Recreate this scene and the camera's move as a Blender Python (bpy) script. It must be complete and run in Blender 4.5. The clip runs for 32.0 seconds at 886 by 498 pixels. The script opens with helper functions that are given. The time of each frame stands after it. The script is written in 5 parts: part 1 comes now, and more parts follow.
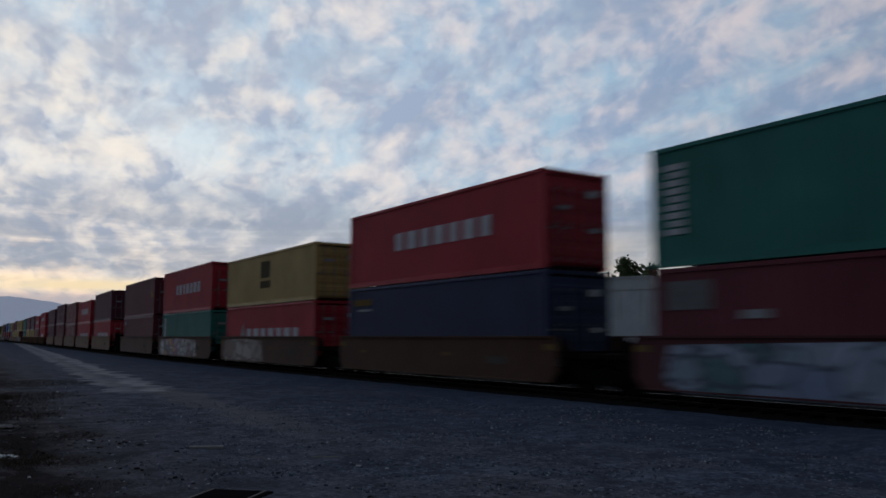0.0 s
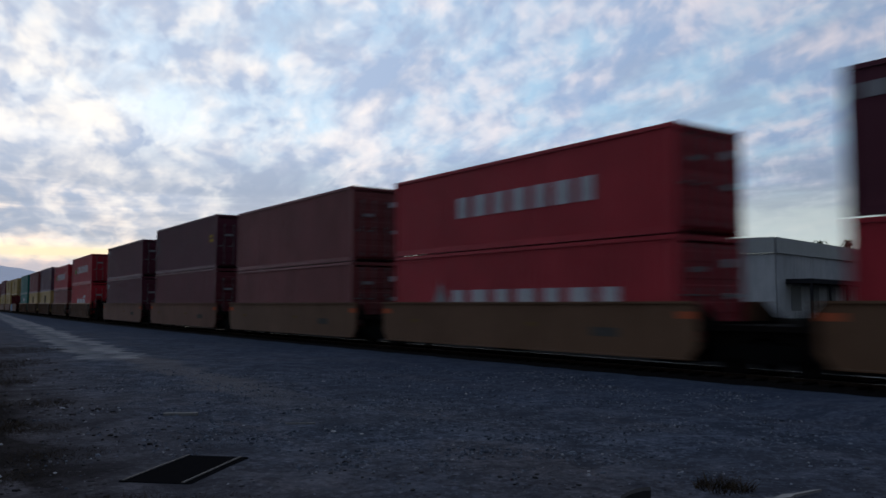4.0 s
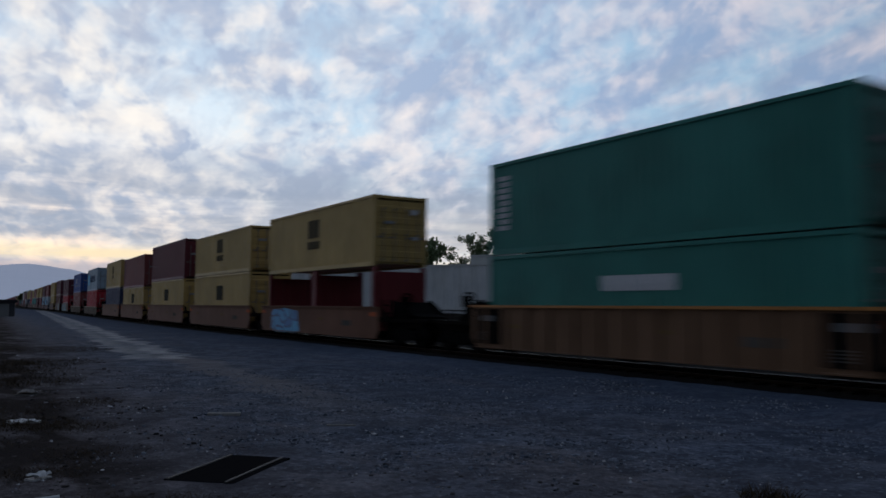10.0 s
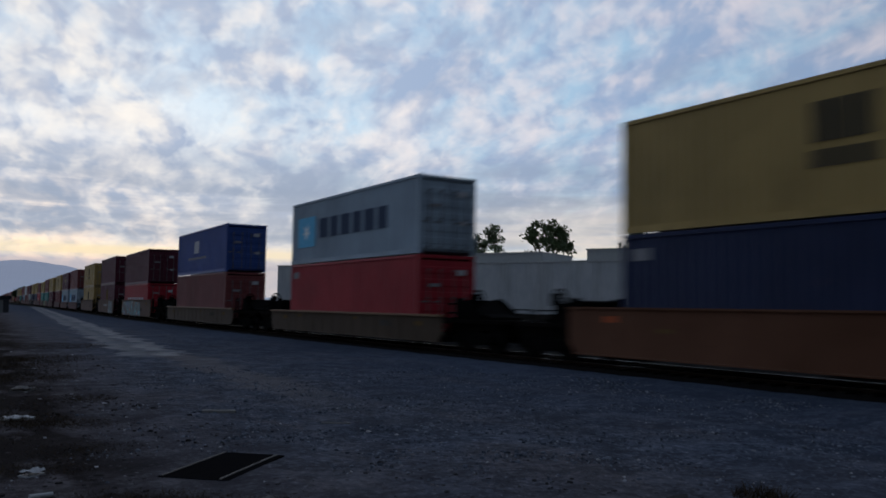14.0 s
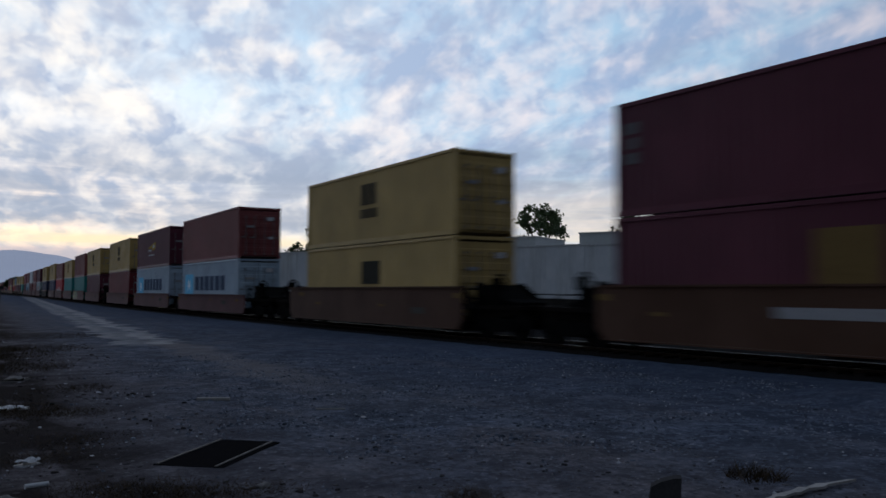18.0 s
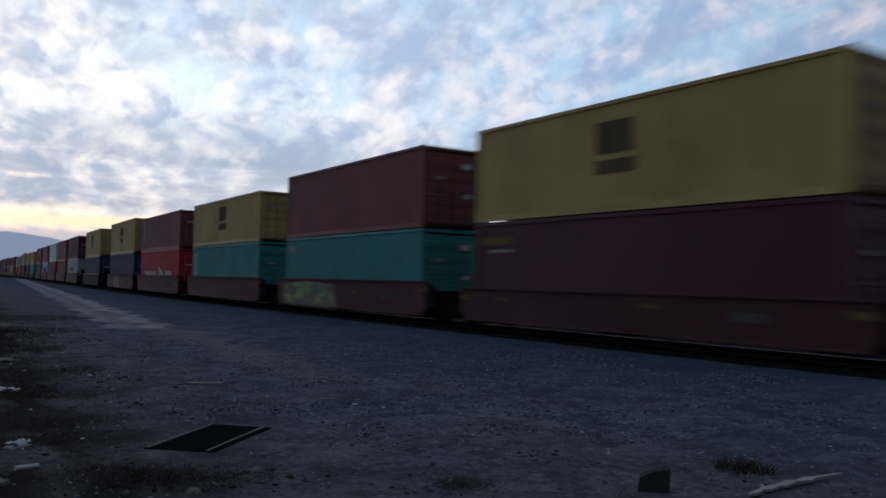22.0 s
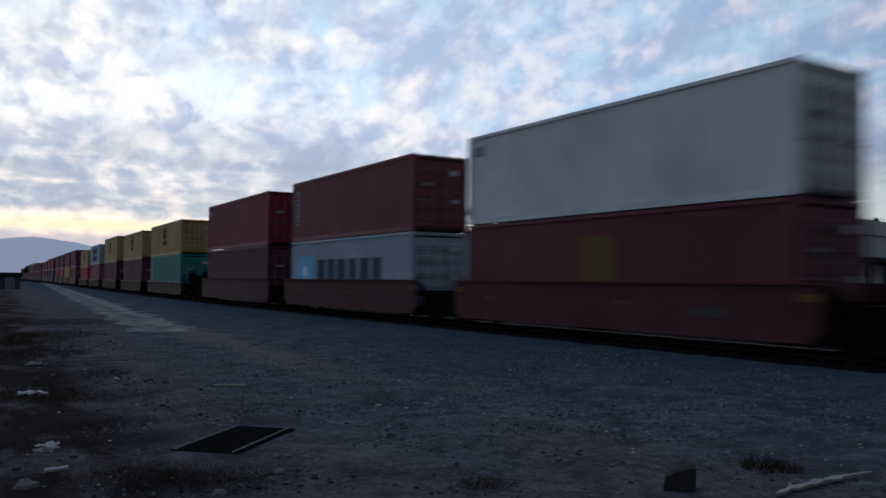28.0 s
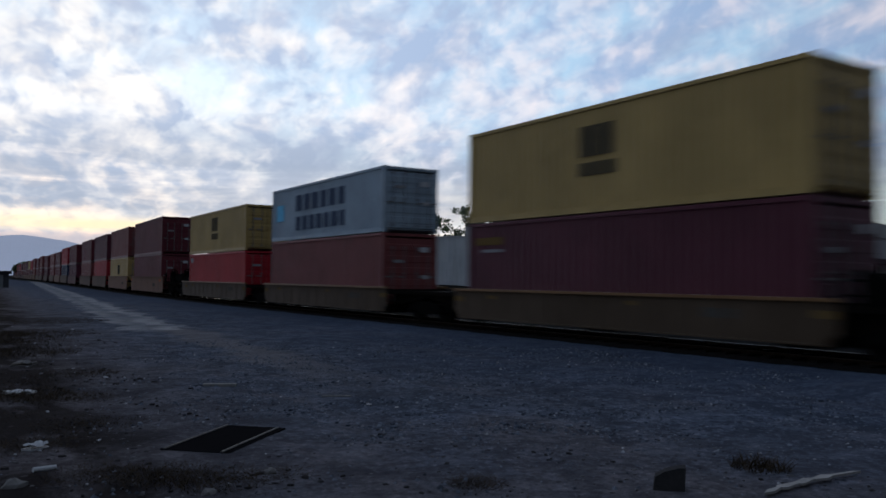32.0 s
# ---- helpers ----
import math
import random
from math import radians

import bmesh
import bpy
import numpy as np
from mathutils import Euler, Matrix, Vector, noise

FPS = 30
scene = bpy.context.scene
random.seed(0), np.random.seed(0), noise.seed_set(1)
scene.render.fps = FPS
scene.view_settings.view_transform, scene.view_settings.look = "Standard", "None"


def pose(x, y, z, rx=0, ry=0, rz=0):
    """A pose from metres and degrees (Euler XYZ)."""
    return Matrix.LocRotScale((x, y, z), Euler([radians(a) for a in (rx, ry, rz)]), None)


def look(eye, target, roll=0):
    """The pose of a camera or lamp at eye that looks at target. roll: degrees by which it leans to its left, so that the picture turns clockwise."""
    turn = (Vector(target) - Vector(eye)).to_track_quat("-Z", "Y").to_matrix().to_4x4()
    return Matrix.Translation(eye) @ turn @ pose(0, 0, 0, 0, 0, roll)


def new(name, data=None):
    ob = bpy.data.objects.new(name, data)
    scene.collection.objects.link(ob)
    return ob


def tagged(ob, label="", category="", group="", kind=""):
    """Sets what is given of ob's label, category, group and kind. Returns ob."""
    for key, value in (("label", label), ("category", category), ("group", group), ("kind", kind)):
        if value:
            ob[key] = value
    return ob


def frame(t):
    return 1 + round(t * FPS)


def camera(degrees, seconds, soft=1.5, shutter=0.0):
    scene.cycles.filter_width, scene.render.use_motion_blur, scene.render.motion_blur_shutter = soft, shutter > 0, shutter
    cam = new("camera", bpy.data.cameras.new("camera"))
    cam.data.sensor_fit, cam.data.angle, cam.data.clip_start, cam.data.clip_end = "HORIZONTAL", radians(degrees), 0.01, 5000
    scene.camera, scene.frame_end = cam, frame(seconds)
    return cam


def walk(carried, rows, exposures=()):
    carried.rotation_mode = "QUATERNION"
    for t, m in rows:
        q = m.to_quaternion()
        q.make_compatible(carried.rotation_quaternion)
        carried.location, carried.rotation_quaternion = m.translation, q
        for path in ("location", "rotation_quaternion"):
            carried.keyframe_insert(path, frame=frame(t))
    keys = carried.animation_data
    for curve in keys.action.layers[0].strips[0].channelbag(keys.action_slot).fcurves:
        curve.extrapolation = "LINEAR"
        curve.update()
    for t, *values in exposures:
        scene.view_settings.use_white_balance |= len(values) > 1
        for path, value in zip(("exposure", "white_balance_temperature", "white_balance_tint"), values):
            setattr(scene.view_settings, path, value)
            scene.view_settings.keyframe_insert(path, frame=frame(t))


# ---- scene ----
V = 22.05            # speed of the train, metres a second
EYE_Z = 1.5          # camera above the rail heads (z = 0)
GROUND = -0.12

# the handheld camera: it stands in one place and sways
cam = camera(57.0, 32.0, soft=1.6, shutter=0.72)


walk(cam, [
    (0, pose(0, 0, EYE_Z, 90 + 6.19, -0.08, -32.83)),
    (0.5, pose(0, 0, EYE_Z, 90 + 5.66, -0.49, -33.28)),
    (1, pose(0, 0, EYE_Z, 90 + 4.74, -0.45, -34.76)),
    (1.5, pose(0, 0, EYE_Z, 90 + 4.61, 0.00, -35.18)),
    (2, pose(0, 0, EYE_Z, 90 + 4.29, 0.03, -35.16)),
    (2.5, pose(0, 0, EYE_Z, 90 + 4.14, -0.26, -35.19)),
    (3, pose(0, 0, EYE_Z, 90 + 3.94, -0.12, -34.83)),
    (3.5, pose(0, 0, EYE_Z, 90 + 3.90, -0.06, -34.65)),
    (5.5, pose(0, 0, EYE_Z, 90 + 3.44, -0.63, -34.01)),
    (6, pose(0, 0, EYE_Z, 90 + 2.04, -0.66, -32.41)),
    (6.5, pose(0, 0, EYE_Z, 90 + 1.95, -0.12, -31.75)),
    (7, pose(0, 0, EYE_Z, 90 + 2.39, -0.23, -32.35)),
    (7.5, pose(0, 0, EYE_Z, 90 + 2.49, -0.88, -31.80)),
    (8, pose(0, 0, EYE_Z, 90 + 3.02, -0.61, -31.57)),
    (8.5, pose(0, 0, EYE_Z, 90 + 3.60, -0.49, -32.03)),
    (9, pose(0, 0, EYE_Z, 90 + 3.64, -0.52, -31.96)),
    (9.5, pose(0, 0, EYE_Z, 90 + 3.83, -0.62, -31.58)),
    (10, pose(0, 0, EYE_Z, 90 + 4.13, -0.57, -31.75)),
    (10.5, pose(0, 0, EYE_Z, 90 + 4.22, -0.45, -31.47)),
    (11, pose(0, 0, EYE_Z, 90 + 4.17, -0.30, -31.35)),
    (11.5, pose(0, 0, EYE_Z, 90 + 3.49, -0.66, -31.04)),
    (12, pose(0, 0, EYE_Z, 90 + 2.77, -1.01, -30.85)),
    (12.5, pose(0, 0, EYE_Z, 90 + 5.64, -1.00, -31.17)),
    (13, pose(0, 0, EYE_Z, 90 + 5.13, -1.21, -31.01)),
    (13.5, pose(0, 0, EYE_Z, 90 + 4.77, -1.03, -31.18)),
    (14, pose(0, 0, EYE_Z, 90 + 4.00, -0.82, -32.08)),
    (14.5, pose(0, 0, EYE_Z, 90 + 3.31, -0.56, -32.50)),
    (16.5, pose(0, 0, EYE_Z, 90 + 2.81, -0.41, -32.60)),
    (17, pose(0, 0, EYE_Z, 90 + 2.78, -0.55, -32.55)),
    (17.5, pose(0, 0, EYE_Z, 90 + 2.92, -0.41, -32.74)),
    (18, pose(0, 0, EYE_Z, 90 + 2.97, -0.16, -32.55)),
    (18.5, pose(0, 0, EYE_Z, 90 + 2.79, -0.28, -32.46)),
    (19, pose(0, 0, EYE_Z, 90 + 2.73, -0.39, -32.52)),
    (19.5, pose(0, 0, EYE_Z, 90 + 2.53, -0.49, -32.52)),
    (20, pose(0, 0, EYE_Z, 90 + 2.48, -0.57, -32.69)),
    (20.5, pose(0, 0, EYE_Z, 90 + 2.49, -0.77, -32.94)),
    (21, pose(0, 0, EYE_Z, 90 + 2.28, -0.94, -32.86)),
    (21.5, pose(0, 0, EYE_Z, 90 + 2.16, -0.98, -32.91)),
    (22, pose(0, 0, EYE_Z, 90 + 2.19, -1.12, -33.01)),
    (22.5, pose(0, 0, EYE_Z, 90 + 2.73, -0.66, -32.93)),
    (23, pose(0, 0, EYE_Z, 90 + 2.83, -0.74, -32.77)),
    (23.5, pose(0, 0, EYE_Z, 90 + 2.47, -1.01, -33.66)),
    (24, pose(0, 0, EYE_Z, 90 + 2.81, -0.46, -33.38)),
    (24.5, pose(0, 0, EYE_Z, 90 + 2.63, -0.61, -32.74)),
    (25, pose(0, 0, EYE_Z, 90 + 2.44, -0.44, -32.52)),
    (25.5, pose(0, 0, EYE_Z, 90 + 2.63, -0.55, -31.77)),
    (26, pose(0, 0, EYE_Z, 90 + 2.52, -0.42, -31.55)),
    (26.5, pose(0, 0, EYE_Z, 90 + 2.26, -0.44, -31.43)),
    (28.5, pose(0, 0, EYE_Z, 90 + 2.17, -0.54, -31.56)),
    (29, pose(0, 0, EYE_Z, 90 + 2.15, -0.71, -32.12)),
    (29.5, pose(0, 0, EYE_Z, 90 + 1.97, -0.57, -32.42)),
    (30, pose(0, 0, EYE_Z, 90 + 1.82, -0.80, -32.32)),
    (30.5, pose(0, 0, EYE_Z, 90 + 1.84, -0.44, -31.95)),
    (31, pose(0, 0, EYE_Z, 90 + 1.70, -0.33, -31.76)),
    (31.5, pose(0, 0, EYE_Z, 90 + 1.66, -0.45, -31.70)),
    (32, pose(0, 0, EYE_Z, 90 + 2.15, -0.63, -32.12)),
], exposures=[(0, -0.27, 6800, 10), (1, -0.15, 6800, 10), (2.5, 0.02, 6700, 10), (3.5, 0.04, 6620, 10), (6, 0.07, 6550, 10), (8.2, 0.07, 6546, 10), (9, 0.01, 6544, 10), (10, -0.1, 6542, 10), (11, -0.21, 6540, 10), (12, 0, 6538, 10), (13, -0.13, 6537, 10), (14, -0.13, 6535, 10), (14.5, -0.09, 6534, 10), (17, 0.02, 6529, 10), (18, 0.02, 6527, 10), (20, 0.08, 6523, 10), (24, 0.11, 6515, 10), (32, 0.12, 6500, 10)])


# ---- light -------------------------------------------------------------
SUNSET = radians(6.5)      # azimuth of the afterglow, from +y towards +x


def nd(nt, kind, **kw):
    n = nt.nodes.new(kind)
    for k, v in kw.items():
        if k == "op":
            n.operation = v
        elif k == "blend":
            n.blend_type = v
        elif k == "dtype":
            n.data_type = v
        else:
            sock = n.inputs[k.replace("_", " ")]
            if isinstance(v, bpy.types.NodeSocket):
                nt.links.new(v, sock)
            else:
                sock.default_value = v
    return n


def mth(nt, op, a, b=None, c=None, clamp=False):
    n = nt.nodes.new("ShaderNodeMath")
    n.operation, n.use_clamp = op, clamp
    for i, v in enumerate((a, b, c)):
        if v is None:
            continue
        if isinstance(v, bpy.types.NodeSocket):
            nt.links.new(v, n.inputs[i])
        else:
            n.inputs[i].default_value = v
    return n.outputs[0]


def mix(nt, fac, a, b, blend="MIX"):
    n = nt.nodes.new("ShaderNodeMix")
    n.data_type, n.blend_type = "RGBA", blend
    for i, v in ((0, fac), (6, a), (7, b)):
        if isinstance(v, bpy.types.NodeSocket):
            nt.links.new(v, n.inputs[i])
        elif i == 0:
            n.inputs[0].default_value = v
        else:
            n.inputs[i].default_value = (*v[:3], 1)
    return n.outputs[2]


def ramp(nt, fac, stops):
    n = nt.nodes.new("ShaderNodeValToRGB")
    nt.links.new(fac, n.inputs[0])
    el = n.color_ramp.elements
    while len(el) < len(stops):
        el.new(0.5)
    for e, (p, c) in zip(el, stops):
        e.position = p
        e.color = (c, c, c, 1) if isinstance(c, (int, float)) else (*c, 1)
    return n.outputs[0]


def noise_tex(nt, vec, scale, detail=4, rough=0.5, distort=0.0):
    n = nt.nodes.new("ShaderNodeTexNoise")
    nt.links.new(vec, n.inputs["Vector"])
    n.inputs["Scale"].default_value = scale
    n.inputs["Detail"].default_value = detail
    n.inputs["Roughness"].default_value = rough
    n.inputs["Distortion"].default_value = distort
    return n.outputs["Fac"]


def mapping(nt, vec, loc=(0, 0, 0), rot=(0, 0, 0), scale=(1, 1, 1)):
    n = nt.nodes.new("ShaderNodeMapping")
    nt.links.new(vec, n.inputs[0])
    n.inputs["Location"].default_value = loc
    n.inputs["Rotation"].default_value = rot
    n.inputs["Scale"].default_value = scale
    return n.outputs[0]


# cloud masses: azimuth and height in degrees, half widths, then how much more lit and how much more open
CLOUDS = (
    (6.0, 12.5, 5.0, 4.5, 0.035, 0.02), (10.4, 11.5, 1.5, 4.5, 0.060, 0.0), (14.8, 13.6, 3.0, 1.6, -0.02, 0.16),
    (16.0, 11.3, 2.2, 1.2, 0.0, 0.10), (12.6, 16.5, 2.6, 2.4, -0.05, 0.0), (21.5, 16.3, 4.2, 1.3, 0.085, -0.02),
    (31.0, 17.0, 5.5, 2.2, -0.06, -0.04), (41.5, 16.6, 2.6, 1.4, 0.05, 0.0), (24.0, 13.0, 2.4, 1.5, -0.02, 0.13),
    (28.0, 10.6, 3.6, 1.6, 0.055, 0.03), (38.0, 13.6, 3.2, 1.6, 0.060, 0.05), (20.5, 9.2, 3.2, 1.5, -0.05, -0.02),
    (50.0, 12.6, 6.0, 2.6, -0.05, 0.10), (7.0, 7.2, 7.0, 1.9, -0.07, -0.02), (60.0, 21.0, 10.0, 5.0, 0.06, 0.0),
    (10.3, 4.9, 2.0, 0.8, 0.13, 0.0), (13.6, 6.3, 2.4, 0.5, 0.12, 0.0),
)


def make_sky():
    world = bpy.data.worlds.new("dusk_sky")
    world.use_nodes = True
    scene.world = world
    nt = world.node_tree
    nt.nodes.clear()
    co = nt.nodes.new("ShaderNodeTexCoord").outputs["Generated"]
    sep = nt.nodes.new("ShaderNodeSeparateXYZ")
    nt.links.new(co, sep.inputs[0])
    dx, dy, dz = sep.outputs
    up = mth(nt, "MAXIMUM", dz, 0.0)
    h = mth(nt, "ADD", up, 0.17)
    comb = nt.nodes.new("ShaderNodeCombineXYZ")
    nt.links.new(mth(nt, "DIVIDE", dx, h), comb.inputs[0])
    nt.links.new(mth(nt, "DIVIDE", dy, h), comb.inputs[1])
    # rows of cloud run towards the afterglow: v along them, u across
    flat = mapping(nt, mapping(nt, comb.outputs[0], rot=(0, 0, radians(12))), scale=(1, 0.50, 1))
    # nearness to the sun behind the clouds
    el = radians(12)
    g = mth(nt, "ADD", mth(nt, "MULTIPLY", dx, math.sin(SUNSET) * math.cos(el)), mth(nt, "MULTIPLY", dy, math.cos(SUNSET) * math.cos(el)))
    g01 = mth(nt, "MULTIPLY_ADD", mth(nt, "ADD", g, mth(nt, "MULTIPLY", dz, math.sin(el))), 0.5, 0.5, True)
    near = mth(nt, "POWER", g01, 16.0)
    # small cells drawn out in rows, inside larger banks
    warp = nt.nodes.new("ShaderNodeTexNoise")
    nt.links.new(flat, warp.inputs["Vector"])
    warp.inputs["Scale"].default_value, warp.inputs["Detail"].default_value = 4.0, 4
    push = nt.nodes.new("ShaderNodeVectorMath")
    push.operation = "MULTIPLY_ADD"
    nt.links.new(warp.outputs["Color"], push.inputs[0])
    push.inputs[1].default_value = (0.10, 0.10, 0)
    nt.links.new(flat, push.inputs[2])
    p = push.outputs[0]
    banks = noise_tex(nt, mapping(nt, p, (0.4, 7.3, 0)), 2.4, 3, 0.5)
    cells = noise_tex(nt, mapping(nt, p, (4, 2, 0)), 8.5, 3, 0.5)
    # rounded heaps that keep their shape towards the horizon
    sway = nt.nodes.new("ShaderNodeVectorMath")
    sway.operation = "MULTIPLY_ADD"
    nt.links.new(warp.outputs["Color"], sway.inputs[0])
    sway.inputs[1].default_value = (0.05, 0.05, 0.05)
    nt.links.new(mapping(nt, co, scale=(1, 1, 1.15)), sway.inputs[2])
    heaps = noise_tex(nt, mapping(nt, sway.outputs[0], (2.2, 0.7, 1.4)), 23.0, 3, 0.52)
    ripple = noise_tex(nt, mapping(nt, sway.outputs[0], (0.3, 3.1, 5.0)), 44.0, 2, 0.5)
    dens = mth(nt, "ADD", mth(nt, "MULTIPLY", cells, 0.30), mth(nt, "MULTIPLY", ripple, 0.20))
    dens = mth(nt, "ADD", dens, mth(nt, "MULTIPLY", heaps, 0.36))
    dens = mth(nt, "ADD", dens, mth(nt, "MULTIPLY", banks, 0.14))
    open_n = mth(nt, "ADD", mth(nt, "MULTIPLY", noise_tex(nt, mapping(nt, p, (1.3, 8.8, 0)), 6.0, 3, 0.5), 0.7), mth(nt, "MULTIPLY", ripple, 0.3))
    wob = nt.nodes.new("ShaderNodeSeparateXYZ")
    nt.links.new(warp.outputs["Color"], wob.inputs[0])
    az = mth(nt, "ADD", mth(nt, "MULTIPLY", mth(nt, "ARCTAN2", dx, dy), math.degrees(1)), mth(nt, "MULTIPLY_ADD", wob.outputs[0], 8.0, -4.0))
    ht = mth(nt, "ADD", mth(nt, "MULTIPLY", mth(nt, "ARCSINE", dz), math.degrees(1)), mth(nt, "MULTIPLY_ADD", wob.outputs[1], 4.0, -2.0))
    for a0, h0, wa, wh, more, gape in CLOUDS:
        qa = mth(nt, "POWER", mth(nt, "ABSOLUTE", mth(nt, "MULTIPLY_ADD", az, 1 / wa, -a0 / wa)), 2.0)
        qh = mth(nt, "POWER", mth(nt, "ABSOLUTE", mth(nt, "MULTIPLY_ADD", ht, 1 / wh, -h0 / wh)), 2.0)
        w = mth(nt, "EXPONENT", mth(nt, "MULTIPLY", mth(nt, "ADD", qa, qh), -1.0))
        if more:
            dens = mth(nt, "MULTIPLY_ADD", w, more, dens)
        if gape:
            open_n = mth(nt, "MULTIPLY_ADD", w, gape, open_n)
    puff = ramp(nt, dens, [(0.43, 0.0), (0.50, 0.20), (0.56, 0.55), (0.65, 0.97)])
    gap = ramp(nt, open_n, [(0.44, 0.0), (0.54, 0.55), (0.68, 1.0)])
    sky = nt.nodes.new("ShaderNodeTexSky")
    sky.sky_type, sky.sun_disc = "NISHITA", False
    sky.sun_elevation, sky.sun_rotation = radians(4.0), SUNSET
    clear = mix(nt, 0.97, sky.outputs[0], (0.36, 0.56, 0.76))
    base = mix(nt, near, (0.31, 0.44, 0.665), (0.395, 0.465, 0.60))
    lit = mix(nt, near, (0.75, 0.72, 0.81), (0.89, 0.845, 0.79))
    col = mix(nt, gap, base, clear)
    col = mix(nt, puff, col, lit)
    # the thickest parts of the cells stay grey in the middle
    under = noise_tex(nt, mapping(nt, p, (6.2, 3.7, 0)), 4.6, 4, 0.55)
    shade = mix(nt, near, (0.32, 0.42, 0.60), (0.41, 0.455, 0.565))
    col = mix(nt, mth(nt, "MULTIPLY", ramp(nt, under, [(0.50, 0.0), (0.66, 0.65)]), mth(nt, "MULTIPLY_ADD", puff, -0.6, 1.0)), col, shade)
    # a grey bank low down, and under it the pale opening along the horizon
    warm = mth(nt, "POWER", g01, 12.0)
    streak = noise_tex(nt, mapping(nt, co, scale=(2.4, 2.4, 26)), 1.6, 5, 0.55, 0.3)
    bank = ramp(nt, up, [(0.065, 0.0), (0.077, 0.95), (0.135, 0.85), (0.195, 0.0)])
    bank = mth(nt, "MULTIPLY", bank, mth(nt, "MULTIPLY_ADD", puff, -0.75, 1.0))
    col = mix(nt, mth(nt, "MULTIPLY", bank, ramp(nt, streak, [(0.47, 1.0), (0.66, 0.25)])), col, mix(nt, near, (0.30, 0.365, 0.48), (0.30, 0.355, 0.455)))
    low = ramp(nt, up, [(0.047, 0.0), (0.053, 0.95), (0.063, 0.95), (0.071, 0.20), (0.085, 0.04), (0.10, 0.0)])
    low = mth(nt, "MULTIPLY", low, ramp(nt, streak, [(0.36, 0.35), (0.54, 1.0)]))
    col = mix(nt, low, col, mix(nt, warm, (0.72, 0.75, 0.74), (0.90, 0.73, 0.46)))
    mauve = ramp(nt, up, [(0.046, 0.9), (0.053, 0.0)])
    col = mix(nt, mauve, col, mix(nt, warm, (0.46, 0.50, 0.56), (0.44, 0.40, 0.44)))
    # away from the sun the opening is taller, and pale green-grey
    side = mth(nt, "MULTIPLY", ramp(nt, up, [(0.03, 0.6), (0.07, 0.9), (0.105, 0.75), (0.14, 0.0)]), mth(nt, "MULTIPLY_ADD", warm, -1.0, 1.0))
    side = mth(nt, "MULTIPLY", side, ramp(nt, streak, [(0.38, 0.35), (0.54, 1.0)]))
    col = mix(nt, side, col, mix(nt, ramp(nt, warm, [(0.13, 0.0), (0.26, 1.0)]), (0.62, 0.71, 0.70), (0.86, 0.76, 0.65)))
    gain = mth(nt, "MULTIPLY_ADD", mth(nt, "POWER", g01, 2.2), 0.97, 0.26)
    bg = nt.nodes.new("ShaderNodeBackground")
    nt.links.new(col, bg.inputs[0])
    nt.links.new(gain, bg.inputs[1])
    out = nt.nodes.new("ShaderNodeOutputWorld")
    nt.links.new(bg.outputs[0], out.inputs[0])


make_sky()
sun = new("sun", bpy.data.lights.new("sun", "SUN"))
sun.data.energy, sun.data.angle, sun.data.color = 0.15, radians(30), (1.0, 0.86, 0.72)
sun.matrix_world = look((0, 0, 50), (-60 * math.sin(SUNSET), -60 * math.cos(SUNSET), 34))


# ---- materials ----------------------------------------------------------
def material(name, rough=0.6, metal=0.0):
    m = bpy.data.materials.new(name)
    m.use_nodes = True
    nt = m.node_tree
    b = nt.nodes["Principled BSDF"]
    b.inputs["Roughness"].default_value = rough
    b.inputs["Metallic"].default_value = metal
    b.inputs["Specular IOR Level"].default_value = 0.5 if rough < 0.7 else 0.15
    if rough >= 0.8:
        b.inputs["IOR"].default_value = 1.08      # dusty, no sheen
    return m, nt, b


def plain(name, col, rough=0.6, metal=0.0, vary=0.25, scale=6.0, bump=0.0):
    """Paint, plastic or metal with mottling at two scales."""
    m, nt, b = material(name, rough, metal)
    co = nt.nodes.new("ShaderNodeTexCoord").outputs["Object"]
    n = mth(nt, "ADD", mth(nt, "MULTIPLY", noise_tex(nt, co, scale, 5, 0.6), 0.6),
            mth(nt, "MULTIPLY", noise_tex(nt, co, scale * 7, 3, 0.6), 0.4))
    dark = [c * (1 - vary) for c in col]
    lite = [min(1, c * (1 + vary)) for c in col]
    nt.links.new(mix(nt, ramp(nt, n, [(0.3, 0.0), (0.7, 1.0)]), dark, lite), b.inputs["Base Color"])
    if bump:
        bp = nd(nt, "ShaderNodeBump", Strength=bump, Distance=0.02, Height=n)
        nt.links.new(bp.outputs[0], b.inputs["Normal"])
    return m


